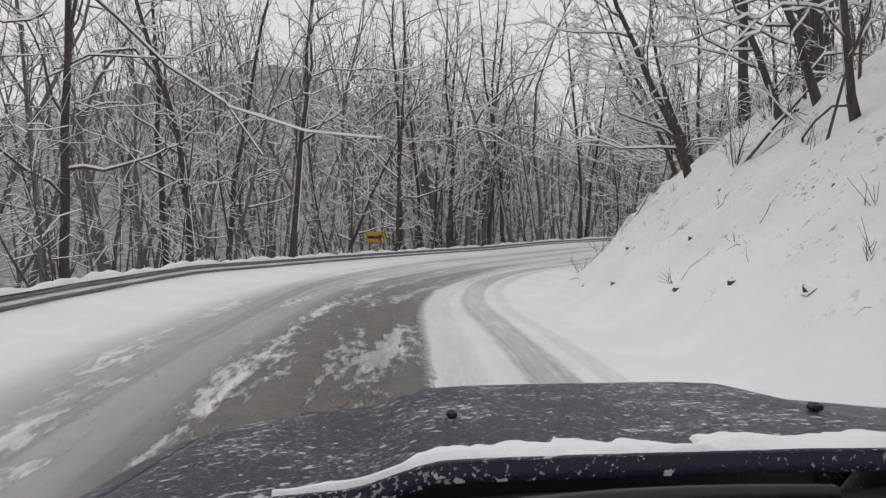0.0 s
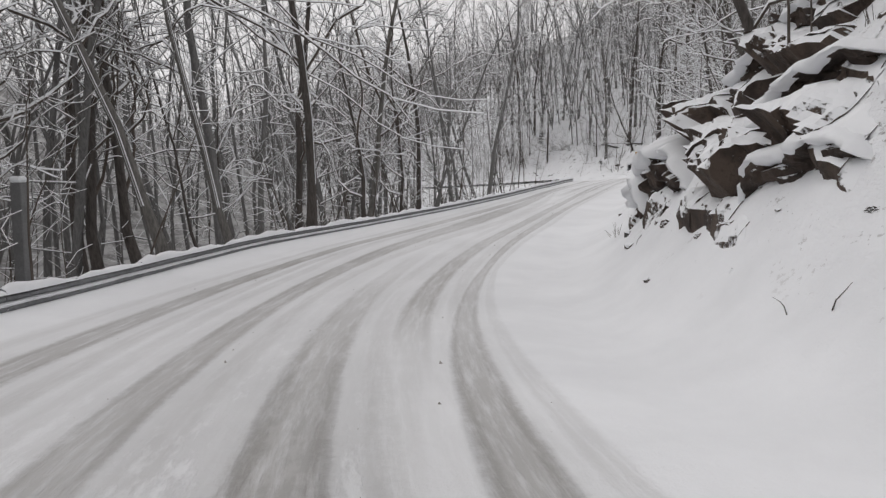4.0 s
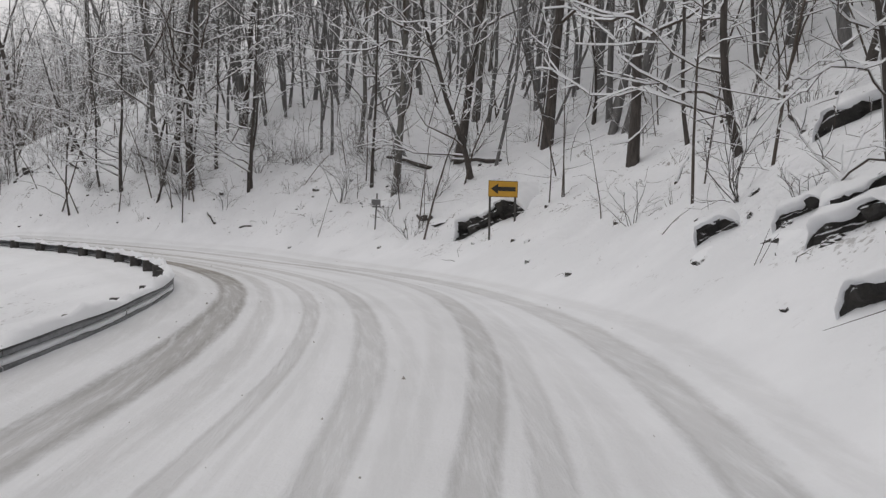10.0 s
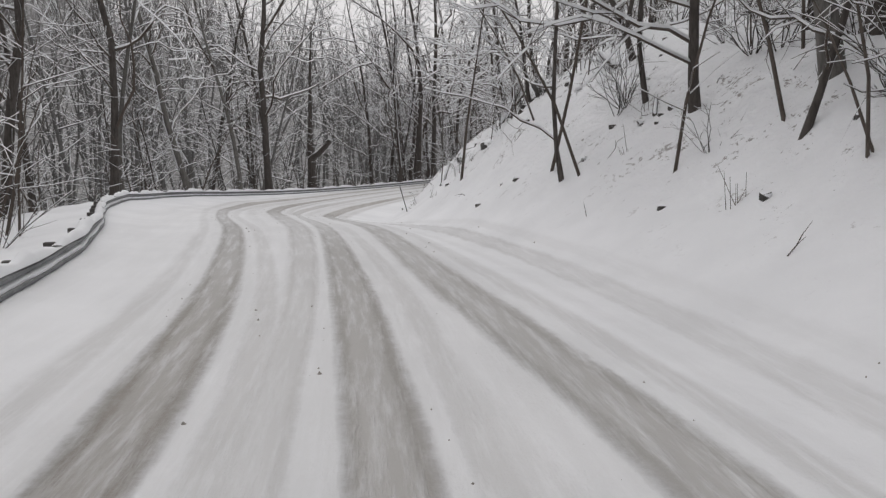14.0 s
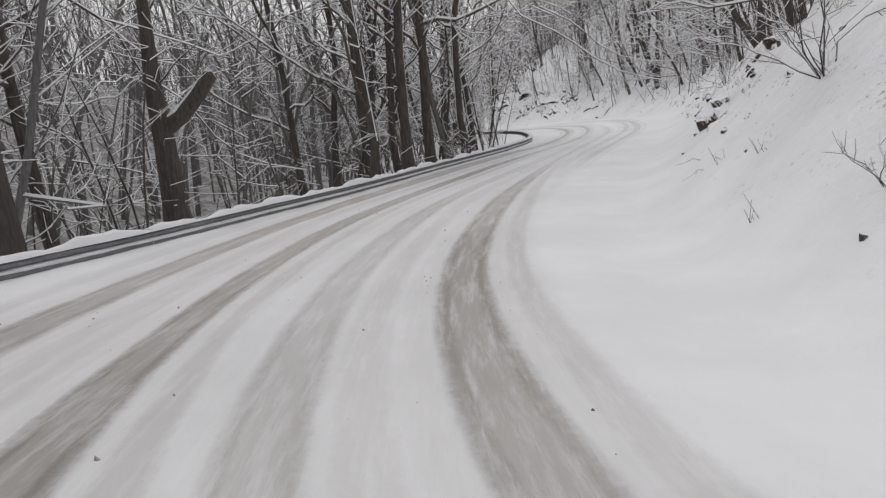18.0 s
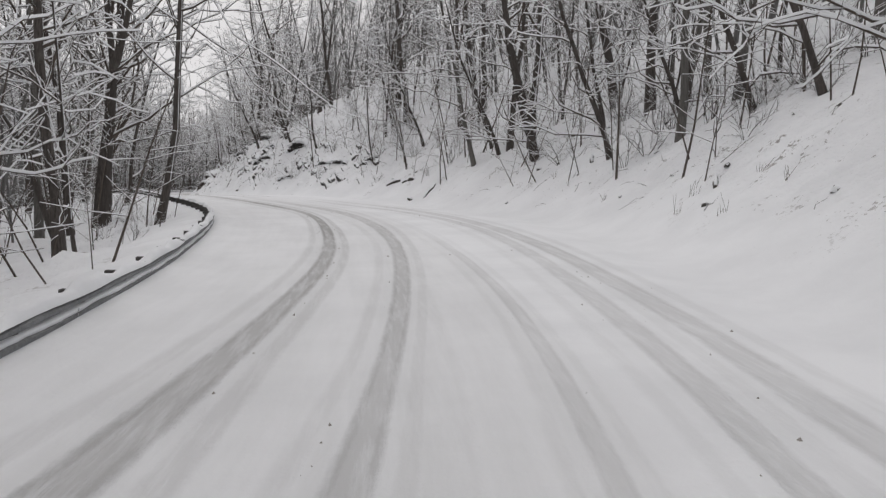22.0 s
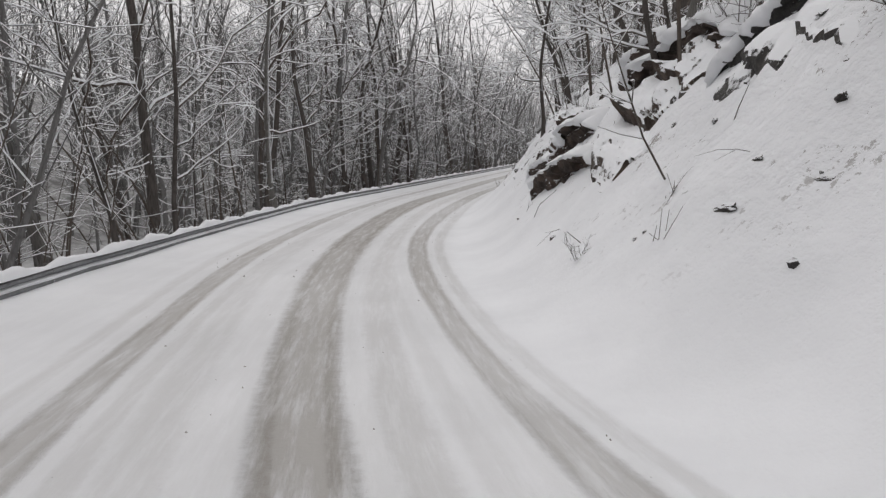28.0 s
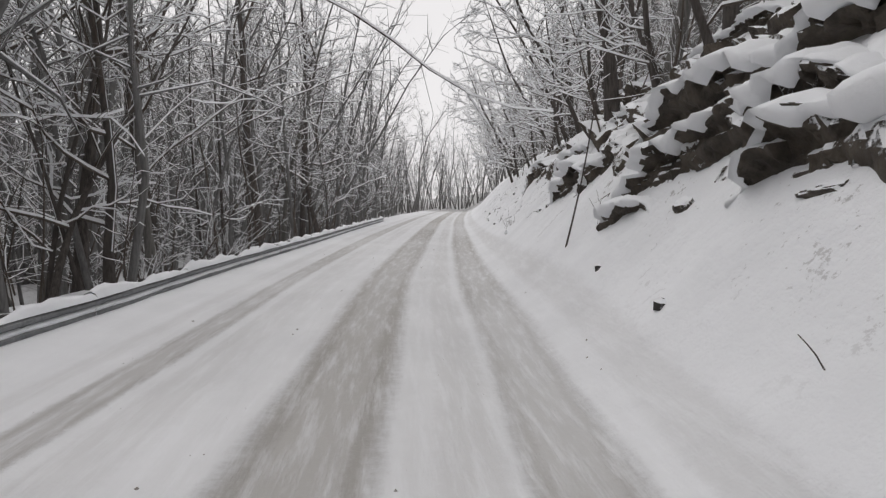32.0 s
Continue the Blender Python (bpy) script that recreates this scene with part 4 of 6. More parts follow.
def rock_mesh(seed, size, mat, flat=1.0, fine=4):
    rng = np.random.default_rng(seed)
    bm = bmesh.new()
    bmesh.ops.create_icosphere(bm, subdivisions=fine, radius=1.0)
    cuts = rng.normal(0, 1, (16, 3))
    cuts /= np.linalg.norm(cuts, axis=1)[:, None]
    depth = rng.uniform(0.45, 0.9, 16)
    for v in bm.verts:
        p = np.array(v.co)
        for c, dp in zip(cuts, depth):
            q = p @ c
            if q > dp:
                p = p - c * (q - dp) * 0.92
        lay = p[2] + 0.35 * p[1] + 0.12 * noise.noise(Vector(p * 1.7 + seed))
        step = (lay * 3.4) % 1.0
        p = p * np.array([1 + 0.20 * (step - 0.5), 1 + 0.12 * (step - 0.5), 1.0])
        p = p * (1 + noise.noise(Vector(p * 2.4 + seed)) * 0.16 + noise.noise(Vector(p * 7.0 + seed)) * 0.08)
        v.co = Vector((p[0] * size[0], p[1] * size[1], p[2] * size[2] * flat))
    me = bpy.data.meshes.new("rock")
    bm.to_mesh(me)
    bm.free()
    me.materials.append(mat)
    return me


ROCK_POOL = {}


def rock(s, d, lift, size, mat=None, turn=0.0, tip=0.0, seed=0, label="dark fractured rock outcrop with snow on its ledges"):
    mat = mat or ROCK
    fine = 4 if max(size) > 1.2 else 3
    key = (seed % 7, mat.name, fine)
    if key not in ROCK_POOL:
        ROCK_POOL[key] = rock_mesh(seed % 7 + 3, (1, 1, 1), mat, 1.0, fine)
    x, y, z, head = spot(s, d)
    ob = new("rock", ROCK_POOL[key])
    ob.matrix_world = pose(x, y, z + lift, tip, 0, head + turn) @ Matrix.Diagonal((*size, 1))
    tagged(ob, label, "rock", "rocks on the bank")
    return ob


def rock_ledge(s0, d0, s1, d1, tall, mat, seed, label, cap=1.0):
    """A bed of rock that breaks out of the bank between two points: an overhanging, blocky face and the snow that caps it."""
    a, c = Vector(spot(s0, d0)[:3]), Vector(spot(s1, d1)[:3])
    ey = (a - c).normalized()
    ex = Vector((ey.y, -ey.x, 0)).normalized()
    ez = ex.cross(ey)
    long = (a - c).length * 1.2 + 0.3
    mid = (a + c) / 2 + ex * 0.22 * tall
    tall = tall * 0.86
    slope = max(float(table((s0 + s1) / 2, TILT_TABLE)), 0.7)
    n = int(min(max(long / 0.07, 18), 84))
    off = Vector((seed * 7.3, seed * 3.1, seed * 1.7))
    verts, faces, snow, caps = [], [], [], []
    face_rows, top_rows = 18, 5
    for i in range(n + 1):
        u = i / n
        y = (u - 0.5) * long
        env = min(1.0, min(u, 1 - u) * 4.5) ** 0.6 * (0.72 + 0.75 * (0.5 + 0.5 * noise.noise(Vector((y * 0.9, 0, 0)) + off)))
        h, drop = tall * env, -0.35 * tall * (1 - min(env, 1.0))
        for j in range(face_rows):
            v = j / (face_rows - 1)
            z = (-0.5 + 1.35 * v) * h
            bed = math.floor((z + 0.10 * noise.noise(Vector((y * 0.7, z, 1)) + off)) / (0.10 + 0.10 * tall))
            block = noise.cell(Vector((y / (0.35 + 0.2 * tall) + bed * 0.37, bed, seed)))
            x = 0.10 * h - 0.36 * h * max(v, 0.2) - (0.05 + 0.16 * tall) * block - 0.08 * tall * noise.cell(Vector((bed, seed, 3)))
            x += 0.09 * tall * noise.noise(Vector((y * 2.2, z * 2.2, 5)) + off) + 0.055 * noise.noise(Vector((y * 7, z * 7, 9)) + off) + 0.035 * noise.noise(Vector((y * 15, z * 15, 4)) + off)
            verts.append((x, y + 0.05 * noise.noise(Vector((y * 3, z * 3, 2)) + off), z + drop))
        lip = Vector(verts[-1])
        back = (1.0 * h + 0.25) / max(slope - 0.35, 0.35)
        for j in range(1, top_rows + 1):
            v = j / top_rows
            verts.append((lip.x + back * v, y, lip.z + 0.35 * back * v - 0.25 * v * v + 0.03 * noise.noise(Vector((y * 5, v * 4, 4)) + off)))
        hang = max(0.0, 0.20 + 0.75 * noise.noise(Vector((y * 1.6, 7, 0)) + off) + 0.55 * noise.noise(Vector((y * 4.5, 3, 0)) + off)) * h * 0.5
        thick = cap * (0.11 + 0.09 * noise.noise(Vector((y * 1.3, 2, 2)) + off) + 0.09 * noise.noise(Vector((y * 5.0, 2, 8)) + off)) * min(1.0, env * 1.4)
        row = [(lip.x + 0.10, lip.z - hang - 0.05), (lip.x - 0.04 - 0.10 * h, lip.z - hang), (lip.x - 0.07 - 0.11 * h * (hang > 0.05), lip.z - hang * 0.4 + 0.02), (lip.x - 0.02, lip.z + thick * 0.8)]
        for v in (0.2, 0.5, 0.8, 1.0):
            row.append((lip.x + back * v, lip.z + 0.35 * back * v + thick * (1.1 - 0.3 * v) - 0.42 * v ** 3 + 0.10 * noise.noise(Vector((y * 2.5, v * 3, 6)) + off) + 0.04 * noise.noise(Vector((y * 8, v * 7, 6)) + off)))
        snow += [(x, y + 0.03 * noise.noise(Vector((y * 9, z * 9, 1))), z) for x, z in row]
    w, k = face_rows + top_rows, 8
    for i in range(n):
        faces += [(i * w + j, i * w + j + 1, (i + 1) * w + j + 1, (i + 1) * w + j) for j in range(w - 1)]
        caps += [(i * k + j, i * k + j + 1, (i + 1) * k + j + 1, (i + 1) * k + j) for j in range(k - 1)]
    ob = mesh_from("rock_ledge", verts, faces, mat)
    ob = new("rock_ledge", ob) if isinstance(ob, bpy.types.Mesh) else ob
    m = Matrix((ex, ey, ez)).transposed().to_4x4()
    m.translation = mid
    ob.matrix_world = m
    tagged(ob, label, "rock", "rocks on the bank")
    part("snow_cap", mesh_from("snow_cap", snow, caps, SNOW, True), SNOW, ob, "thick white snow capping the ledge")
    return ob


def outcrop(rows, mat, count, big, seed, label, dip=-15, spread=0.5):
    """Broken rock along a line of (s, d): blocks of many sizes, dipping along the road, bedded in the bank."""
    rng = np.random.default_rng(seed)
    for k in range(count):
        a, b = rows[k % len(rows)]
        size = big * (0.25 + 0.75 * rng.uniform() ** 1.6)
        s, d = a + rng.normal(0, spread * 2.2), b + rng.normal(0, spread)
        rock(s, d, -0.12 * size, (size * rng.uniform(0.35, 0.55), size * rng.uniform(0.8, 1.3), size * rng.uniform(0.35, 0.6)), mat, rng.normal(0, 12), dip + rng.normal(0, 6), int(rng.integers(0, 7)), label)


def surfaces(x, y):
    """Heights of the ground sheet under many points."""
    xs, ys, zz = GRID
    i, j = np.clip(np.searchsorted(xs, x) - 1, 0, len(xs) - 2), np.clip(np.searchsorted(ys, y) - 1, 0, len(ys) - 2)
    p, q = (x - xs[i]) / (xs[i + 1] - xs[i]), (y - ys[j]) / (ys[j + 1] - ys[j])
    return (zz[j, i] * (1 - p) + zz[j, i + 1] * p) * (1 - q) + (zz[j + 1, i] * (1 - p) + zz[j + 1, i + 1] * p) * q


def crag(s0, s1, d0, d1, amp, bed, dip, cover, mat, seed, label, step=0.085):
    """A stretch of bank where broken beds of rock come through: each bed overhangs below and runs back into the slope above."""
    ns, nd = int((s1 - s0) / step), int((d1 - d0) / (step * 0.62))
    ss, dd = np.meshgrid(np.linspace(s0, s1, ns), np.linspace(d0, d1, nd), indexing="ij")
    x, y, _, tx, ty = road_point(ss.ravel(), dd.ravel())
    z = surfaces(x, y)
    slope = float(table((s0 + s1) / 2, TILT_TABLE))
    nrm = math.hypot(slope, 1.0)
    out = np.empty(len(x))
    off = Vector((seed * 5.7, seed * 2.3, 0))
    for k, (a, c) in enumerate(zip(ss.ravel(), dd.ravel())):
        w = c * nrm
        p = Vector((a, w, 0)) + off
        warp = 0.35 * noise.noise(p * 0.8) + 0.10 * noise.noise(p * 3.0)
        h = (w + dip * a) / bed + warp
        row = math.floor(h)
        f = h - row
        joint = a / (bed * 1.1) + 0.43 * row + 0.25 * noise.noise(p * 1.6)
        block = noise.cell(Vector((math.floor(joint) + 0.5, row + 0.5, seed + 0.5)))
        here = noise.noise(Vector((a * 0.32, w * 0.45, 3)) + off) + 0.45 * noise.noise(Vector((a * 0.9, w * 1.1, 8)) + off) + cover
        edge = min(1.0, 4 * min((a - s0) / (s1 - s0), (s1 - a) / (s1 - s0), (c - d0) / (d1 - d0), (d1 - c) / (d1 - d0)))
        size = amp * min(max(here * 2.2, 0.0), 1.0) * edge * (0.35 + 0.9 * block)
        rise = min(f / 0.10, 1.0) * (1 - f) ** 0.8
        rough = 0.10 * noise.noise(p * 2.7) + 0.06 * noise.noise(p * 7.0) + 0.03 * noise.noise(p * 15.0)
        out[k] = size * (rise + rough * 1.4) - 0.05 + 0.07 * min(size / amp * 3, 1.0)
    lean = np.array([slope / nrm, 1 / nrm])
    verts = np.stack([x - ty * out * lean[0], y + tx * out * lean[0], z + out * lean[1]], -1)
    i = np.arange(ns * nd).reshape(ns, nd)
    # pieces of the sheet that stay under the snow are left away
    up = (out > -0.045).reshape(ns, nd)
    keep = up[:-1, :-1] | up[1:, :-1] | up[:-1, 1:] | up[1:, 1:]
    faces = np.stack([i[:-1, :-1], i[:-1, 1:], i[1:, 1:], i[1:, :-1]], -1)[keep]
    used = np.unique(faces)
    index = np.zeros(ns * nd, int)
    index[used] = np.arange(len(used))
    mid = verts[used].mean(axis=0)
    ob = new("rock_outcrop", mesh_from("rock_outcrop", [tuple(v) for v in verts[used] - mid], [tuple(f) for f in index[faces].tolist()], mat))
    ob.matrix_world = Matrix.Translation(mid)
    tagged(ob, label, "rock", "rocks on the bank")


DARK = "dark fractured rock breaking through the snowy bank"
RED = "reddish-brown rock face breaking through the snowy bank"
TAN = "tan layered rock ledge with snow on its shelves"
LEDGE = "long dipping brown rock ledge capped with snow"
RED_FACE = make_rock("red_brown_rock_face", (0.040, 0.028, 0.023), (0.105, 0.076, 0.060), 0.66, 3.2)
GREY_FACE = make_rock("dark_grey_rock_face", (0.030, 0.029, 0.028), (0.085, 0.080, 0.074), 0.66, 3.2)
TAN_FACE = make_rock("tan_rock_face", (0.055, 0.045, 0.036), (0.135, 0.112, 0.088), 0.66, 3.2)
CRAG_RED = make_rock("red_brown_crag", (0.045, 0.031, 0.025), (0.115, 0.083, 0.064), 0.40, 1.3)
CRAG_GREY = make_rock("dark_grey_crag", (0.032, 0.030, 0.029), (0.09, 0.083, 0.076), 0.40, 1.3)
CRAG_TAN = make_rock("tan_crag", (0.06, 0.048, 0.038), (0.14, 0.115, 0.09), 0.40, 1.3)
crag(42.0, 55.5, 5.0, 9.6, 1.0, 1.2, -0.30, 0.45, CRAG_RED, 1, "reddish-brown broken rock face half covered with snow")
crag(33.0, 42.0, 6.0, 9.4, 0.45, 0.8, -0.3, 0.12, CRAG_GREY, 2, "dark broken rock face half covered with snow")
crag(83.0, 106.0, 3.4, 8.4, 0.5, 0.95, -0.55, 0.18, CRAG_GREY, 3, "dark broken rock jutting out of the snowy bank")
crag(257.0, 273.5, 7.2, 12.5, 0.55, 0.75, -0.30, 0.10, CRAG_GREY, 4, "dark broken rock and ledges under patchy snow", 0.11)
crag(272.0, 289.5, 5.6, 11.0, 0.42, 0.62, -0.40, 0.10, CRAG_GREY, 5, "dark broken rock beds stepping up the snowy bank", 0.095)
crag(289.0, 304.0, 3.7, 8.6, 0.75, 1.2, -0.30, 0.22, CRAG_RED, 6, "brown dipping rock beds capped with snow")
crag(305.0, 319.0, 4.2, 8.2, 0.4, 0.8, -0.30, 0.05, CRAG_GREY, 7, "dark low rock ledges under thick snow", 0.1)
crag(319.0, 334.0, 4.0, 8.4, 0.75, 0.95, -0.28, 0.30, CRAG_TAN, 8, "tan layered rock beds with snow on each shelf")
crag(333.0, 352.0, 4.2, 9.0, 0.75, 1.1, -0.25, 0.22, CRAG_TAN, 9, "tan broken rock wall with snowy shelves", 0.11)
crag(183.0, 192.0, 5.4, 9.2, 0.45, 0.8, -0.3, 0.10, CRAG_RED, 10, "reddish broken rock under patchy snow", 0.1)
crag(143.0, 155.0, 5.4, 9.0, 0.45, 0.9, -0.3, 0.05, CRAG_GREY, 11, "dark broken rock showing through the bank's snow", 0.1)
for mat, label, rows in (
        (RED_FACE, RED, ((54.1, 5.3, 51.6, 5.2, 1.5), (52.0, 5.3, 49.0, 5.6, 1.55), (54.8, 6.6, 53.2, 6.9, 0.85), (53.0, 6.4, 50.2, 6.7, 0.8), (50.6, 7.0, 48.0, 7.6, 0.8), (58.8, 7.0, 58.2, 7.1, 0.5), (55.4, 5.9, 54.7, 6.1, 0.5),
                         (48.6, 7.6, 45.8, 8.2, 0.9), (46.0, 6.2, 43.5, 6.8, 0.8), (44.5, 5.6, 42.5, 5.9, 0.6), (41.4, 6.5, 40.2, 7.6, 1.1), (42.2, 6.6, 39.5, 7.4, 0.9), (39.0, 7.2, 36.8, 7.6, 0.6))),
        (GREY_FACE, DARK, ((105.1, 6.9, 104.5, 7.4, 0.5), (99.3, 5.0, 98.7, 5.7, 0.6), (96.2, 5.4, 95.2, 6.2, 0.8), (95.9, 7.0, 95.3, 7.7, 0.6), (101.1, 3.9, 100.6, 4.2, 0.4), (92.4, 4.3, 91.5, 4.8, 0.5), (90.1, 4.2, 88.7, 5.1, 0.6), (88.3, 4.3, 87.2, 4.9, 0.6),
                           (91.8, 5.9, 90.2, 7.1, 0.62), (87.9, 5.1, 87.0, 5.5, 0.45), (87.3, 5.3, 85.9, 6.2, 0.6), (86.9, 6.1, 85.3, 7.0, 0.6), (85.4, 5.2, 84.0, 6.1, 0.65), (89.4, 6.3, 88.5, 6.7, 0.35), (92.5, 5.6, 91.8, 6.0, 0.4), (93.4, 4.7, 92.8, 5.0, 0.4),
                           (97.8, 4.6, 96.9, 5.2, 0.62), (102.9, 5.0, 102.4, 5.5, 0.45), (101.6, 7.5, 101.1, 8.2, 0.4), (105.2, 4.9, 104.9, 5.1, 0.32), (103.8, 5.1, 103.4, 5.3, 0.32), (102.7, 4.7, 102.1, 5.0, 0.42), (94.0, 6.9, 92.8, 8.0, 0.6))),
        (GREY_FACE, DARK, ((272.5, 8.8, 270.2, 9.6, 1.5), (265.7, 9.0, 262.2, 10.0, 0.7), (260.2, 10.7, 259.0, 11.4, 0.55), (253.6, 9.8, 251.2, 10.3, 0.30), (269.6, 7.0, 268.3, 7.6, 0.7), (248.4, 8.6, 248.0, 9.0, 0.24),
                           (280.2, 6.2, 278.6, 6.7, 0.5), (277.6, 7.0, 274.8, 7.8, 0.9), (278.4, 8.4, 276.6, 8.7, 0.55), (283.9, 9.2, 281.6, 9.8, 0.8), (275.5, 6.4, 274.8, 6.6, 0.3), (282.4, 5.3, 281.5, 5.6, 0.4),
                           (267.0, 8.0, 265.2, 8.3, 0.4), (286.8, 7.4, 284.4, 8.0, 0.7), (289.5, 6.2, 287.4, 6.7, 0.6), (273.5, 7.4, 272.2, 7.8, 0.45))),
        (RED_FACE, LEDGE, ((296.6, 4.0, 292.6, 4.7, 1.0), (298.4, 4.8, 296.4, 5.5, 1.1), (300.8, 4.2, 298.9, 4.7, 0.65), (302.4, 5.0, 300.2, 5.2, 0.5), (297.7, 4.0, 296.4, 4.0, 0.4), (296.0, 6.2, 291.0, 7.0, 1.3),
                           (300.7, 7.2, 296.0, 7.6, 1.2), (304.2, 5.6, 302.6, 5.9, 0.5), (307.0, 5.0, 305.4, 5.2, 0.4))),
        (TAN_FACE, TAN, ((327.8, 3.9, 323.4, 4.7, 1.25), (323.9, 3.9, 320.8, 4.5, 1.3), (328.4, 3.5, 326.8, 3.7, 0.6), (329.6, 4.6, 322.8, 5.5, 1.3), (336.4, 4.0, 333.8, 4.3, 1.1), (332.6, 4.1, 330.4, 4.5, 0.8), (337.8, 6.0, 334.6, 6.0, 0.6),
                         (345.0, 7.6, 339.1, 7.8, 1.0), (349.5, 4.7, 346.0, 5.1, 1.5), (334.0, 5.0, 331.0, 5.4, 0.7), (342.0, 5.0, 338.5, 5.3, 0.9), (327.0, 6.6, 322.5, 6.8, 0.8), (333.0, 6.6, 329.4, 6.8, 0.7),
                         (321.0, 6.2, 318.0, 6.4, 0.7), (317.0, 5.0, 314.5, 5.3, 0.45), (312.0, 4.9, 309.8, 5.2, 0.4)))):
    for k, (s0, d0, s1, d1, tall) in enumerate(rows):
        if tall > (0.45 if s0 > 110 else 0.3):
            rock_ledge(s0, d0, s1, d1, tall * (0.95 if s0 < 60 else 0.9 if s0 < 110 else 0.72), mat, k + int(s0), label, 0.65 if s0 < 60 else 0.4 if s0 < 110 else 0.65 if s0 < 310 else 0.35)
outcrop(((36, 7.6), (38.5, 6.8), (41, 6.0), (34, 8.4)), ROCK, 14, 0.5, 1, DARK)
outcrop(((46, 6.8), (48, 6.2), (50, 5.2), (47, 7.8), (44.5, 5.4), (46.5, 4.7)), ROCK_RED, 18, 0.38, 2, RED, -18)
outcrop(((89, 6.4), (91.5, 5.6), (93.5, 6.4), (95.5, 4.8), (97, 4.6), (101, 4.6), (103.5, 5.1), (105, 5.3)), ROCK, 28, 0.3, 3, DARK, -22, 0.35)
rock(186.5, 5.7, 0.10, (0.42, 0.5, 0.52), ROCK_RED, 0, -10, 2, "reddish boulder with a snow cap in the bank")
outcrop(((188, 7.2), (190, 8.0), (187.5, 6.6), (191, 8.8)), ROCK_RED, 10, 0.5, 5, RED)
outcrop(((275, 8.0), (277, 7.2), (273, 7.8), (278, 7.4), (281, 5.8), (270, 7.6), (268, 8.0), (264, 9.0), (279.5, 7.5)), ROCK, 34, 0.34, 6, DARK, -12, 0.8)
outcrop(((211.5, 8.0), (213, 7.0), (206, 7.6), (214, 7.8)), ROCK, 9, 0.34, 7, DARK, 0, 0.6)
outcrop(((297.5, 4.2), (299.5, 5.2), (295, 5.2), (298, 5.6)), ROCK_RED, 12, 0.35, 8, LEDGE)
outcrop(((284.5, 4.8), (286.5, 4.2), (284, 5.8), (287, 6.0), (289.5, 5.2)), ROCK, 14, 0.24, 9, DARK, -12, 0.35)
outcrop(((323.5, 4.4), (326.5, 4.3), (329.5, 4.6), (333, 5.0), (338, 5.2)), ROCK_TAN, 12, 0.35, 10, TAN, -14)
outcrop(((311, 4.8), (314, 5.4), (317, 5.0), (309, 5.2)), ROCK, 8, 0.3, 12, DARK, -10, 0.6)
rock_ledge(116.3, 6.3, 114.7, 7.2, 0.8, GREY_FACE, 5, "dark flat-topped boulder with a thick snow cap beside the arrow sign", 1.3)
rock(118.4, 7.3, 0.0, (0.3, 0.45, 0.25), ROCK, 30, 0, 4)


# ---------------------------------------------------------------- signs


def arrow_sign(s, d, z_mid, width, turn, flip, legs, label):
    x, y, z, head = spot(s, d)
    ob = new("arrow_sign", None)
    high = width * 0.5
    bm = bmesh.new()
    box(bm, (width, 0.006, high), (0, 0, z_mid), bevel=0.002)
    part("sign_panel", bm, YELLOW, ob, "amber yellow panel")
    bm = bmesh.new()
    for sx, sz, cx, cz in ((width, 0.012, 0, high / 2 - 0.012), (width, 0.012, 0, -high / 2 + 0.012), (0.012, high, width / 2 - 0.012, 0), (0.012, high, -width / 2 + 0.012, 0)):
        box(bm, (sx - 0.02, 0.004, sz), (cx, -0.006, z_mid + cz))
    part("border", bm, BLACK, ob)
    bm = bmesh.new()
    w, k = width * 0.42, 1 if flip else -1
    pts = [(-w, 0), (-w * 0.42, high * 0.32), (-w * 0.42, high * 0.13), (w, high * 0.13), (w, -high * 0.13), (-w * 0.42, -high * 0.13), (-w * 0.42, -high * 0.32)]
    vs = [bm.verts.new((-k * px, -0.0075, z_mid + pz)) for px, pz in (pts if k < 0 else pts[::-1])]
    f = bm.faces.new(vs)
    r = bmesh.ops.extrude_face_region(bm, geom=[f])
    for v in r["geom"]:
        if isinstance(v, bmesh.types.BMVert):
            v.co.y += 0.003
    part("arrow", bm, BLACK, ob, "black arrow")
    for px in legs:
        bm = bmesh.new()
        box(bm, (0.06, 0.035, z_mid + high / 2 + 0.7), (px * width, 0.026, (z_mid + high / 2 - 0.75) / 2), bevel=0.006)
        part("post", bm, POST, ob)
    bm = bmesh.new()
    box(bm, (width, 0.05, 0.03), (0, 0, z_mid + high / 2 + 0.013), bevel=0.012)
    part("snow_cap", bm, SNOW, ob)
    ob.matrix_world = pose(x, y, z, 0, 0, head + turn)
    return tagged(ob, label, "road sign")


arrow_sign(114.4, 6.4, 1.28, 1.0, -8, False, (-0.43, 0.43), "yellow road sign with a bold black arrow on two posts")
arrow_sign(40.9, -9.4, 0.25 - spot(40.9, -9.4)[2], 1.25, 12, True, (-0.3, 0.42), "yellow road sign with a bold black arrow standing behind the guardrail")


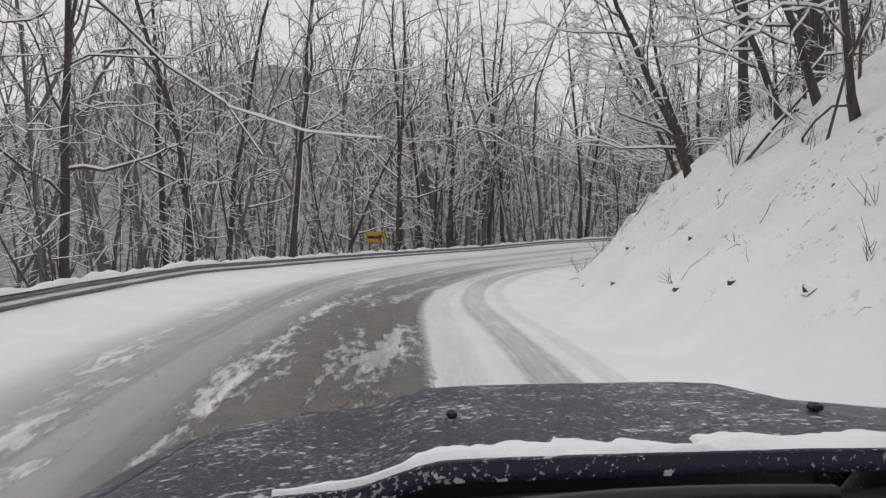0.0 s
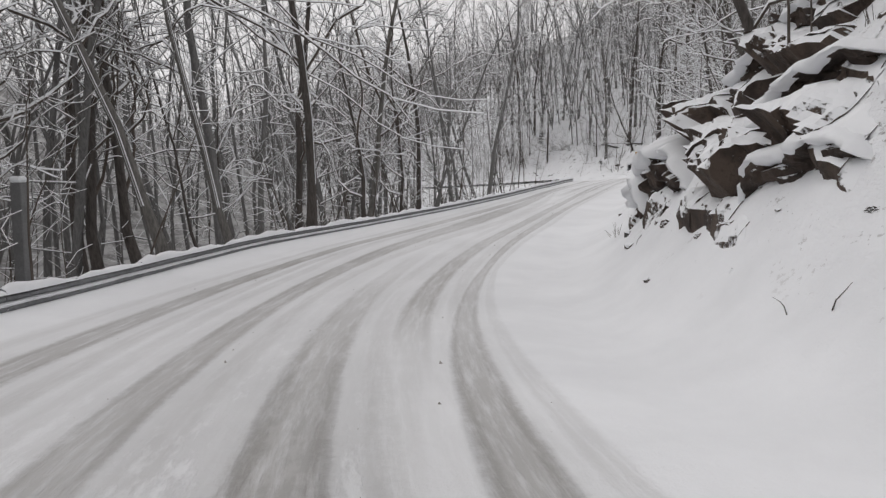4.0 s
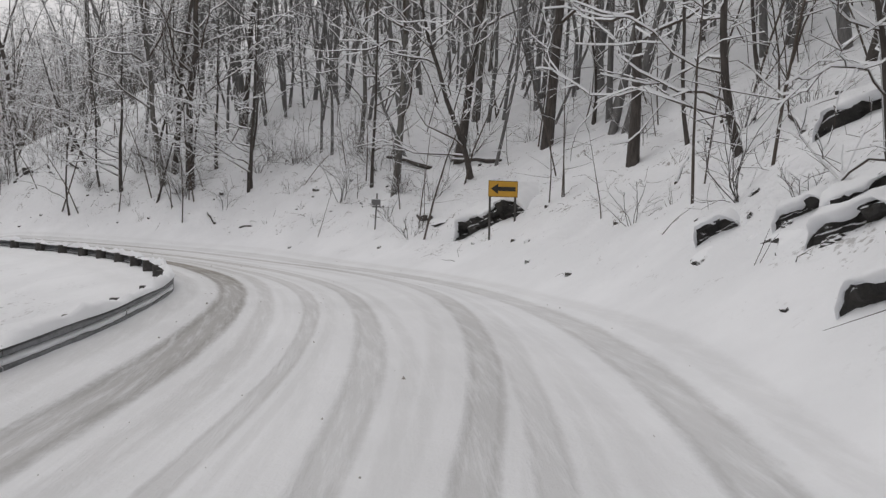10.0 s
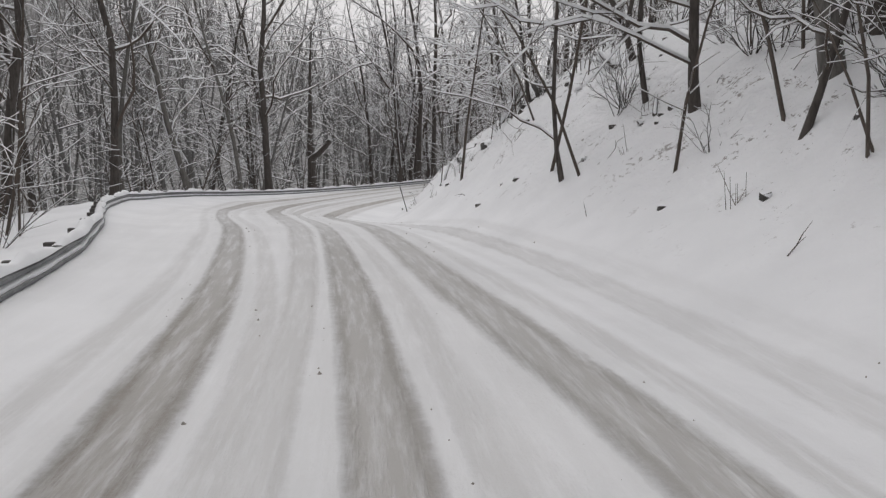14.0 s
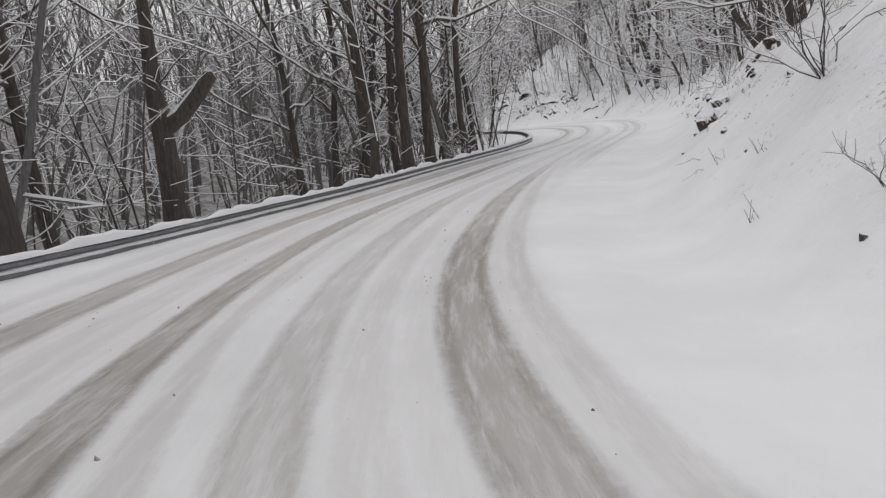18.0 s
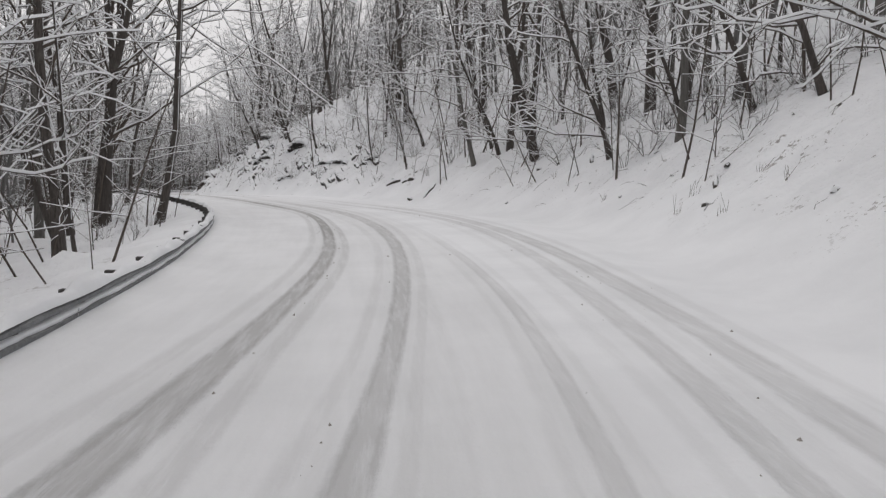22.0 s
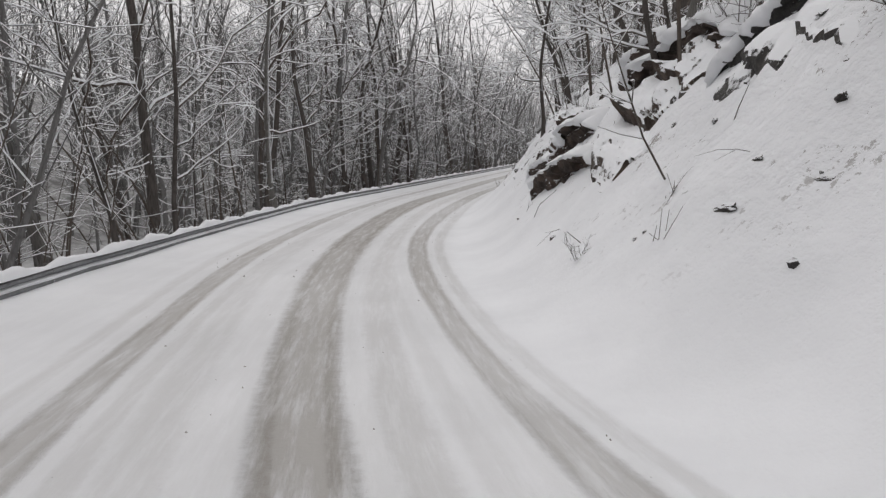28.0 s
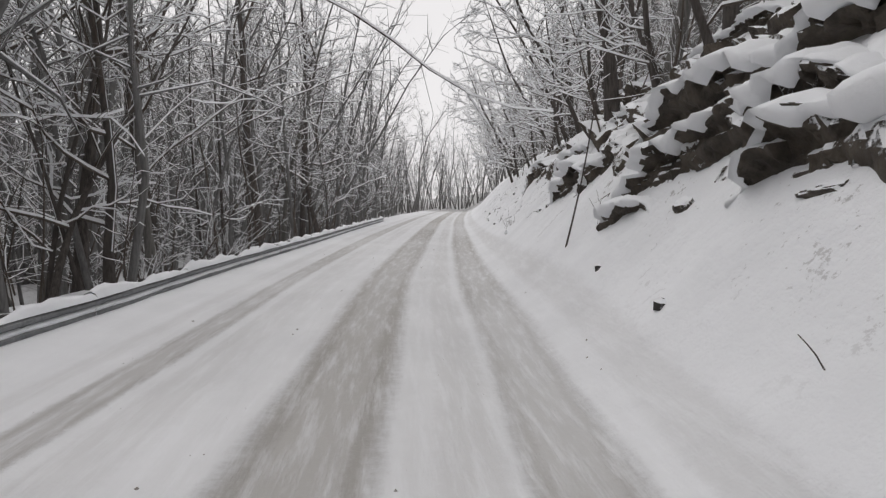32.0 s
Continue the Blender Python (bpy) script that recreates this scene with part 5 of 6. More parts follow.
def small_sign(s, d, turn):
    x, y, z, head = spot(s, d)
    ob = new("small_sign", None)
    bm = bmesh.new()
    box(bm, (0.36, 0.006, 0.22), (0, 0, 1.05), bevel=0.002)
    part("plate", bm, SIGN_BACK, ob, "bare grey metal plate")
    bm = bmesh.new()
    box(bm, (0.34, 0.006, 0.07), (0.01, 0, 0.88), bevel=0.002)
    part("plate", bm, SIGN_BACK, ob)
    bm = bmesh.new()
    box(bm, (0.05, 0.03, 1.9), (0, 0.022, 0.45), (0, 3, 0), bevel=0.006)
    part("post", bm, POST, ob)
    bm = bmesh.new()
    box(bm, (0.36, 0.04, 0.025), (0, 0, 1.17), bevel=0.01)
    part("snow_cap", bm, SNOW, ob)
    ob.matrix_world = pose(x, y, z, 0, 0, head + turn)
    tagged(ob, "small grey two-plate sign on a thin post in the snow bank", "road sign")


small_sign(120.7, 6.3, -20)


def marker_post(s, d, tall, tip, label):
    x, y, z, head = spot(s, d)
    ob = new("marker_post", None)
    bm = bmesh.new()
    box(bm, (0.034, 0.022, tall + 0.5), (0, 0, tall / 2 - 0.25), bevel=0.006)
    part("shaft", bm, POST, ob)
    bm = bmesh.new()
    box(bm, (0.04, 0.034, 0.02), (0, 0, tall + 0.01), bevel=0.012)
    part("snow_cap", bm, SNOW, ob)
    ob.matrix_world = pose(x, y, z, 0, tip, head)
    tagged(ob, label, "marker post")


marker_post(80, 4.7, 0.95, -6, "thin dark roadside marker post leaning in the snow")
marker_post(153, 4.15, 1.0, -16, "thin dark marker post leaning out of the snow bank")


def capped_post(s, d, tall):
    x, y, z, head = spot(s, d)
    ob = new("utility_pedestal", None)
    bm = bmesh.new()
    box(bm, (0.30, 0.26, tall + 0.8), (0, 0, tall / 2 - 0.4), bevel=0.02)
    part("box", bm, SIGN_BACK, ob)
    bm = bmesh.new()
    box(bm, (0.34, 0.30, 0.16), (0, 0, tall + 0.08), bevel=0.06)
    part("snow_cap", bm, SNOW, ob)
    ob.matrix_world = pose(x, y, z, 0, 4, head)
    tagged(ob, "grey upright post box with a pointed snow cap among the trees", "post")


capped_post(50.8, -10.0, 1.45 - spot(50.8, -10.0)[2])


# ---------------------------------------------------------------- trees that stand out
for kind, s, d, size, tip, way in (
        (6, 135, 6.1, 0.9, 3, -60), (7, 140, 4.7, 0.7, 8, 60), (1, 136, 8.2, 0.9, 2, 0), (8, 130, 7.7, 0.8, 6, 0), (7, 134, 7.4, 0.8, 0, 0), (9, 140, 6.6, 0.9, 4, 90),
        (3, 228, 11.7, 0.95, 14, 90), (0, 245, 11.4, 0.9, 10, 70), (2, 239, 11.8, 1.0, 8, 70), (8, 254, 11.2, 0.8, 6, 90), (7, 259, 11.1, 0.9, 10, 60), (4, 203, 9.2, 0.95, 24, 80),
        (12, 307, 4.9, 0.7, 14, 90), (9, 318, 5.7, 0.9, 10, 60), (5, 102, 9.6, 1.0, 4, 100), (2, 92, 10.5, 0.9, 14, 100), (0, 86, 9.5, 0.8, 10, 90), (6, 88, 8.6, 0.8, 14, 80),
        (11, 65.8, -7.3, 1.0, 5, -50), (6, 107.3, -10.8, 0.9, 2, 0), (8, 107.6, -10.4, 1.0, 1, 0), (7, 109.7, -10.2, 1.0, 2, 40), (9, 108.9, -9.4, 0.8, 1, 0), (10, 108.3, -9.0, 0.8, 2, 90), (0, 167.5, -8.8, 1.25, 8, 90), (3, 171.5, -8.4, 1.0, 10, 90), (1, 174.1, -8.0, 1.3, 7, 90), (4, 161.2, -9.5, 1.1, 3, 60), (2, 284.3, -7.5, 1.0, 6, -60), (5, 192.2, -6.4, 1.1, 2, 90), (1, 194.8, -6.2, 1.3, 1, 0), (4, 193.4, -7.2, 1.0, 3, 60), (4, 243, -9.4, 1.15, 1, 0), (1, 244.4, -9.0, 0.8, 4, 40), (2, 232, -9.6, 1.0, 3, 0),
        (1, 193, -12.0, 1.0, 5, 30), (5, 195, -11.4, 0.9, 3, 0), (0, 180, -13.7, 1.0, 3, 0), (8, 177, -19.6, 1.0, 0, 0), (4, 177, -15.2, 1.0, 5, -40), (1, 36, -15.9, 1.0, 6, 20),
        (2, 36, -20.0, 1.0, 0, 0), (13, 41, -12.6, 0.95, 4, 0), (3, 46, -13.3, 1.0, 2, 0), (5, 58, -15.2, 1.05, 2, 0), (1, 25, -14.2, 1.05, 3, 0), (4, 30, -13.0, 1.0, 5, 60), (11, 306, -12.2, 1.0, 0, 0),
        (12, 293, -11.1, 0.9, 6, 30), (4, 327, -8.0, 1.0, 3, 0), (1, 331, -9.1, 1.05, 3, 0), (0, 339, -8.0, 1.0, 4, 0), (2, 352, -8.2, 1.05, 2, 0), (5, 319, -8.8, 1.0, 4, 40), (3, 272, -10.0, 1.0, 3, 0),
        (12, 283, -11.5, 1.0, 8, 20), (1, 66, -11.2, 1.0, 3, 10), (4, 207, -7.2, 1.05, 1, 0), (5, 208.5, -7.0, 0.9, 3, 30), (1, 212, -7.6, 1.0, 2, -20), (2, 204, -8.0, 1.0, 2, 0), (7, 210, -6.6, 0.9, 0, 0),
        (6, 214, -7.0, 1.0, 3, 0), (4, 198, -8.4, 1.0, 3, 0), (8, 201, -7.4, 0.9, 2, 0), (3, 216, -8.4, 1.0, 4, 0),
        (0, 322, -10.0, 1.0, 4, 10), (6, 324, -8.6, 1.0, 3, 0), (3, 329, -11.5, 1.1, 3, 0), (7, 334, -8.6, 1.0, 4, 0), (5, 336, -11.0, 1.0, 3, 60), (2, 343, -9.6, 1.0, 2, 0), (9, 346, -8.0, 1.0, 3, 0), (13, 333, -8.0, 0.8, 4, 0), (1, 316, -11, 1.0, 3, 0), (8, 349, -10, 1.0, 3, 0)):
    x, y, z, head = spot(s, d)
    plant(kind, x, y, 37 * (s % 10), size, tip, head + way)


# bank trees whose long boughs arch out over the verge
REACH = [make_tree(100 + k, 7.5 + 1.2 * k, 0.085 + 0.012 * k, 0.08, 14, 5, 3, lean=-0.22 - 0.08 * k, spread=0.46, load=2.1, bias=0.75, flat=0.45) for k in range(4)]
FIRST = len(KINDS)
for built in REACH:
    KINDS.append(("bank_tree", built, BARK, "bare bank tree with snowy boughs arching over the verge"))
    MADE.append(None)


def plant_bank_trees():
    rng = np.random.default_rng(31)
    s = 2.0
    while s < 405:
        toe, tilt, top = float(table(s, TOE_TABLE)), float(table(s, TILT_TABLE)), float(table(s, TOP_TABLE))
        d = toe + top / tilt * rng.uniform(0.7, 1.1) + rng.uniform(0, 1.5) + (3.0 if 110 < s < 127 else 0.0)
        x, y, z, head = spot(s, d)
        plant(FIRST + int(rng.integers(0, 4)), x, y, head + rng.uniform(-25, 25), rng.uniform(0.7, 1.15), 0, 0, 0.1)
        sparse = 50 < s < 84 or 160 < s < 196 or 104 < s < 128
        s += rng.uniform(7, 13) if sparse else rng.uniform(2.6, 6.0)


plant_bank_trees()


def broken_tree():
    """The dark tree by the rail whose only limb is a snapped, snow-capped stub."""
    x, y, z, head = spot(180.2, -8.9)
    rng = np.random.default_rng(3)
    trunk, limb, snow = Tubes(), Tubes(), Tubes()
    p = wander(rng, (0, 0, -0.5), (0.02, 0, 1), 14, 9, 0.03, 0.03)
    trunk.add(p, np.array([0.42, 0.33, 0.30, 0.24, 0.17, 0.14, 0.11, 0.08, 0.06, 0.03]), 9)
    b = p[2] + (p[3] - p[2]) * 0.25
    q = np.array([b, b + (0.6, 0.1, 0.35), b + (1.15, 0.15, 0.85), b + (1.6, 0.18, 1.35), b + (1.66, 0.18, 1.42)])
    limb.add(q, np.array([0.25, 0.22, 0.21, 0.19, 0.02]), 9)
    snow.add(q[:4] + np.array([0, 0, 0.17]), np.array([0.12, 0.15, 0.12, 0.08]), 7)
    for i in range(14):
        h = rng.uniform(3.2, 8.9)
        j = int(h)
        an = rng.uniform(0, 6.28)
        c = wander(rng, p[j], (math.cos(an), math.sin(an), 0.5), rng.uniform(1, 3), 4, 0.2, 0.03)
        limb.add(c, 0.035 * np.linspace(1, 0.2, 5), 4)
        snow.add(c + np.array([0, 0, 0.025]), 0.03 * np.linspace(1, 0.3, 5), 3)
    ob = new("broken_tree", None)
    tagged(ob, "dark tree with a snapped snow-capped limb beside the guardrail", "tree")
    part("trunk", trunk.mesh("trunk", BARK), BARK, ob)
    part("limb", limb.mesh("limb", BARK), BARK, ob, "snapped dark limb")
    part("snow_load", snow.mesh("snow_load", SNOW), SNOW, ob)
    ob.matrix_world = pose(x, y, z, 0, 0, head)


broken_tree()


def oak_sapling(s, d, tall, seed):
    """A small oak that still holds its rust-brown leaves."""
    rng = np.random.default_rng(seed)
    wood, fine, snow = make_tree(seed, tall, 0.05, 0.25, 12, 3, 0, lean=-0.25, spread=0.45, bias=0.6)
    ob = tree_thing("oak_sapling", (wood, fine, snow), BARK, "young oak holding rust-brown leaves above the rock", "tree")
    pts = np.array(fine.v)
    verts, faces = [], []
    for _ in range(420):
        c = pts[int(rng.integers(0, len(pts)))] + rng.normal(0, 0.08, 3)
        a, b = rng.normal(0, 1, 3), rng.normal(0, 1, 3)
        a /= np.linalg.norm(a)
        b = np.cross(a, b)
        b /= np.linalg.norm(b) + 1e-6
        w = rng.uniform(0.03, 0.055)
        k = len(verts)
        n = np.cross(a, b) * 0.012
        verts += [tuple(c), tuple(c + a * w + b * w * 0.7 + n), tuple(c + a * w * 2.4), tuple(c + a * w - b * w * 0.7 + n)]
        faces.append((k, k + 1, k + 2, k + 3))
    part("leaves", mesh_from("leaves", verts, faces, RUST), RUST, ob, "rust-brown withered leaves")
    x, y, z, head = spot(s, d)
    ob.matrix_world = pose(x, y, z - 0.1, 0, 0, head)


oak_sapling(52, 9.0, 4.5, 5)
oak_sapling(54.5, 9.6, 5.0, 6)
oak_sapling(100, 8.8, 2.6, 7)


# ---------------------------------------------------------------- undergrowth and litter


def build_undergrowth():
    rng = np.random.default_rng(12)
    stock = []
    for k in range(8):
        wood, snow = Tubes(), Tubes()
        tall = 2.5 + 0.7 * k
        p = wander(rng, (0, 0, -0.2), (rng.normal(0, 0.15), rng.normal(0, 0.15), 1), tall, 4, 0.09, 0.03)
        r = (0.016 + 0.004 * k) * np.array([1.1, 0.9, 0.65, 0.4, 0.12])
        wood.add(p, r, 3)
        for _ in range(9):
            h = rng.uniform(0.2, 0.98) * 4
            j = min(int(h), 3)
            b = p[j] + (p[j + 1] - p[j]) * (h - j)
            an = rng.uniform(0, 6.28)
            q = wander(rng, b, (math.cos(an), math.sin(an), rng.uniform(0, 1)), tall * rng.uniform(0.12, 0.34), 2, 0.25, 0)
            br = np.array([0.012, 0.008, 0.004])
            wood.add(q, br, 3)
            snow.ridge(q + np.array([0, 0, 0.004]), br * 0.8 + 0.006, br + 0.014)
        stock.append([(np.array(t.v), np.array(t.f)) for t in (wood, snow)])
    n = 9800
    x, y = rng.uniform(-40, 90, n), rng.uniform(-5, 385, n)
    s, d = road_coords(x, y)
    brushy = np.where(((s > 114) & (s < 162)) | ((s > 222) & (s < 292)), 0.3, 0.7)
    edge = table(s, TOE_TABLE) + brushy * table(s, TOP_TABLE) / table(s, TILT_TABLE)
    ok = ((d > edge) & (d < edge + 22)) | ((-d > table(s, RAIL_TABLE) + np.where((s > 102) & (s < 138), 6.5, 1.2)) & (-d < table(s, RAIL_TABLE) + 16))
    spots = [(x[i], y[i]) for i in np.where(ok & (s > -10) & (s < 400))[0]]
    ob = new("undergrowth", None)
    tagged(ob, "thin bare saplings and brush dusted with snow", "undergrowth", kind="stuff")
    joined("stems", TWIG, [q[0] for q in stock], spots, 3, ob, 0.6, 1.3, 0.15)
    joined("snow_load", SNOW, [q[1] for q in stock], spots, 3, ob, 0.6, 1.3, 0.15)


build_undergrowth()


def build_litter():
    """Twigs, stalks and clods that poke out of the snow on the bank."""
    rng = np.random.default_rng(14)
    n = 16000
    x, y = rng.uniform(-10, 75, n), rng.uniform(-2, 380, n)
    s, d = road_coords(x, y)
    toe = table(s, TOE_TABLE)
    edge = toe + table(s, TOP_TABLE) / table(s, TILT_TABLE)
    ok = np.where((d > toe + 0.4) & (d < edge + 4) & (s > 0) & (s < 372))[0]
    rng.shuffle(ok)
    stalks, clods, lay = Tubes(), Tubes(), Tubes()
    for c, i in enumerate(ok[:4200]):
        b = np.array([x[i], y[i], surface(x[i], y[i])])
        mode = c % 5
        if mode in (0, 1):
            h = rng.uniform(0.04, 0.11) * (1 + (rng.uniform() < 0.04) * 0.8)
            clods.add(np.array([b + (0, 0, -0.05), b + (rng.normal(0, 0.02), 0, h * 0.3), b + (rng.normal(0, 0.03), rng.normal(0, 0.03), h * 0.8)]), np.array([h, h * 0.9, h * 0.2]), 5)
        elif mode == 2:
            for _ in range(7):
                t = b + rng.normal(0, 0.06, 3) * (1, 1, 0)
                w = rng.normal(0, 0.5, 3) + (0, 0, 1.0)
                stalks.add(np.array([t + (0, 0, -0.05), t + w * rng.uniform(0.08, 0.32)]), np.array([0.006, 0.003]), 3)
        else:
            an = rng.uniform(0, 6.28)
            ln = rng.uniform(0.15, 0.65) * (1 + (rng.uniform() < 0.1))
            e = np.array([b[0] + ln * math.cos(an), b[1] + ln * math.sin(an), 0])
            e[2] = surface(e[0], e[1]) + rng.uniform(0.0, 0.25)
            r = rng.uniform(0.004, 0.010)
            way = [b + (e - b) * w + (0, 0, 0.10 * ln * math.sin(3.1 * w)) + rng.normal(0, 0.05 * ln, 3) * (w > 0) for w in (0, 0.3, 0.6, 1)]
            lay.add(np.array(way), r * np.array([1, 0.85, 0.6, 0.3]), 3)
            if ln > 0.3:
                lay.add(np.array([way[1], way[1] + (way[2] - way[1]) * 0.9 + rng.normal(0, 0.12 * ln, 3)]), r * np.array([0.6, 0.25]), 3)
    ob = new("bank_litter", None)
    tagged(ob, "dark twigs, stalks and clods poking through the snowy bank", "litter", kind="stuff")
    part("stalks", stalks.mesh("stalks", TWIG), TWIG, ob)
    part("clods", clods.mesh("clods", ROCK, False), ROCK, ob)
    part("fallen_twigs", lay.mesh("fallen_twigs", BARK), BARK, ob)


build_litter()


def build_slush_clods():
    """Crumbs of slush and grit thrown up along the edges of the wheel tracks."""
    rng = np.random.default_rng(77)
    verts, faces = [], []
    for key, rows, wear in RUTS:
        for _ in range(700):
            s = rng.uniform(4, 345)
            if rng.uniform() > float(table(s, wear)):
                continue
            half = float(np.interp(s, *np.array(rows)[:, ::2].T))
            d = float(eased(s, rows)) + rng.choice((-1, 1)) * half * (1.15 + abs(rng.normal(0, 0.45)))
            x, y, z, head = spot(s, d)
            r = 0.007 + 0.024 * rng.uniform() ** 3
            k = len(verts)
            an = rng.uniform(0, 6.28)
            for q in range(5):
                verts.append((x + r * rng.uniform(0.7, 1.3) * math.cos(an + q * 1.257), y + r * rng.uniform(0.7, 1.3) * math.sin(an + q * 1.257), z - 0.01))
            verts.append((x + rng.normal(0, 0.2) * r, y + rng.normal(0, 0.2) * r, z + r * rng.uniform(0.6, 1.2)))
            faces += [(k + q, k + (q + 1) % 5, k + 5) for q in range(5)]
    ob = new("slush_clods", mesh_from("slush_clods", verts, faces, SLUSH))
    tagged(ob, "grey-brown crumbs of slush and grit beside the wheel tracks", "slush", kind="stuff")


SLUSH = make_plain("gritty_slush", (0.16, 0.14, 0.12), 0.8, (0.42, 0.40, 0.38), 14.0)
build_slush_clods()


def log(s, d, length, radius, turn, rise=0.0, label="dark fallen log half buried in snow on the bank"):
    x, y, z, head = spot(s, d)
    rng = np.random.default_rng(int(s * 10))
    wood, snow = Tubes(), Tubes()
    a = radians(head + turn)
    e = np.array([x + length * math.cos(a), y + length * math.sin(a), 0])
    e[2] = surface(e[0], e[1]) + radius * 0.4 + rise
    b = np.array([x, y, z + radius * 0.4])
    p = np.array([b + (e - b) * t + rng.normal(0, radius * 0.3, 3) for t in (-0.03, 0, 0.25, 0.5, 0.75, 1, 1.05)])
    r = radius * np.array([0.04, 0.9, 1.0, 0.85, 0.75, 0.5, 0.03])
    wood.add(p - b, r, 7)
    snow.add(p - b + np.array([0, 0, radius * 0.75]), r * 0.75, 5)
    ob = new("fallen_log", None)
    tagged(ob, label, "log", "logs on the bank")
    part("wood", wood.mesh("wood", BARK), BARK, ob)
    part("snow_cap", snow.mesh("snow_cap", SNOW), SNOW, ob)
    ob.matrix_world = Matrix.Translation(b)


for s, d, length, radius, turn, rise in (
        (118.9, 7.3, 0.8, 0.14, 80, 0), (129.9, 5.6, 1.1, 0.08, 70, 0.05), (127.5, 5.7, 0.7, 0.07, 100, 0), (139, 6.2, 1.2, 0.05, 60, 0), (138, 9, 3.2, 0.10, 80, 0.1), (143, 7.5, 3.0, 0.08, 70, 0.2),
        (232.5, 10.8, 1.0, 0.09, 60, 0), (229, 12.5, 4.5, 0.11, 55, 0.15), (231, 13.2, 5.0, 0.10, 50, 0.1), (226, 14, 4.0, 0.12, 60, 0.2), (251, 10.2, 1.4, 0.12, 95, 0), (253, 10.2, 1.3, 0.10, 110, 0),
        (246.5, 8.8, 1.5, 0.07, 40, 0.05), (247.6, 8.4, 0.7, 0.10, 80, 0), (221, 8.6, 0.9, 0.07, 60, 0), (213, 7.4, 0.7, 0.08, 90, 0), (207, 6.8, 0.9, 0.09, 70, 0), (199, 6.3, 0.8, 0.09, 50, 0), (196.5, 5.6, 0.5, 0.06, 60, 0),
        (166, 6.2, 1.6, 0.07, 60, 0.4), (167.5, 6.8, 1.9, 0.05, 40, 0.3), (152, 5.4, 0.6, 0.05, 60, 0.35), (150, 7.0, 2.4, 0.09, 50, 0.4), (312, 4.1, 0.8, 0.05, 70, 0), (304.5, 4.1, 0.7, 0.06, 50, 0), (306.8, 3.9, 0.3, 0.07, 80, 0),
        (17, 7.6, 2.4, 0.05, 20, 0.3), (30, 6.8, 1.4, 0.05, 60, 0.3), (107, 8.4, 1.4, 0.07, 60, 0), (110, 8.0, 1.2, 0.06, 40, 0), (122, 10.5, 3.4, 0.12, 85, 0.3), (119, 11.0, 2.6, 0.10, 100, 0.2), (72, 6.0, 0.6, 0.06, 30, 0), (80, 7.6, 1.0, 0.05, 60, 0)):
    log(s, d, length, radius, turn, rise)


def leaning_pole(s, d, tall, tip, way, radius, label):
    x, y, z, head = spot(s, d)
    rng = np.random.default_rng(int(s))
    wood = Tubes()
    wood.add(wander(rng, (0, 0, -0.2), (0, 0, 1), tall, 5, 0.05 if tall > 1 else 0.2, 0), radius * np.linspace(1, 0.5, 6), 5)
    ob = new("dead_stem", wood.mesh("dead_stem", BARK))
    ob.matrix_world = pose(x, y, z, 0, 0, head + way) @ pose(0, 0, 0, -tip, 0, 0)
    tagged(ob, label, "stem")


leaning_pole(329.5, 3.2, 3.3, 14, -70, 0.02, "thin dead stem leaning out of the snow")
leaning_pole(280, 5.0, 1.2, 24, -60, 0.045, "short dead stem leaning out of the snow")
leaning_pole(321, 3.0, 0.5, 35, 60, 0.008, "bent bare twig sticking out of the snow")
leaning_pole(288.5, 3.6, 0.5, 30, 60, 0.012, "small bare twig sticking out of the snow")
for s, d, k, size in ((29, 4.9, 14, 0.6), (31, 5.6, 15, 0.6), (27, 6.2, 16, 0.55), (18, 7.9, 17, 0.8), (164, 5.0, 15, 0.45), (170, 5.4, 14, 0.5), (161, 5.6, 16, 0.4), (166, 4.6, 14, 0.35), (288, 3.4, 14, 0.35),
                      (101, 5.0, 15, 0.5), (104, 5.6, 14, 0.5), (96, 3.9, 14, 0.4), (149, 5.2, 16, 0.5), (250, 10.8, 15, 0.6), (256, 9.8, 14, 0.6), (264, 8.4, 16, 0.7), (268, 7.6, 17, 0.7), (272, 6.8, 16, 0.7)):
    x, y, z, head = spot(s, d)
    plant(k, x, y, 61 * (s % 7), size)


# ---------------------------------------------------------------- the pickup, standing where the drive begins
def make_paint():
    m, nt, b = material("wet_blue_paint_with_snow_specks")
    f, f2, f3 = grain(nt, 95.0, 4.0, 0.6), grain(nt, 4.0, 3.0), grain(nt, 38.0, 3.0, 0.55)
    fine = ramp(nt, maths(nt, "ADD", maths(nt, "MULTIPLY", f, 0.7), maths(nt, "MULTIPLY", f2, 0.3)), 0.55, 0.59)
    flakes = ramp(nt, maths(nt, "ADD", maths(nt, "MULTIPLY", f3, 0.75), maths(nt, "MULTIPLY", f2, 0.25)), 0.585, 0.605)
    speck = maths(nt, "MAXIMUM", maths(nt, "MULTIPLY", fine, 0.6), flakes)
    plug(nt, mix(nt, maths(nt, "MULTIPLY", speck, 0.85), (0.008, 0.010, 0.028), (0.55, 0.56, 0.58)), b.inputs["Base Color"])
    plug(nt, ramp(nt, speck, 0.0, 1.0, 0.36, 0.75), b.inputs["Roughness"])
    b.inputs["Specular IOR Level"].default_value = 0.3
    bump(nt, b, f, 0.4, 0.006)
    return m


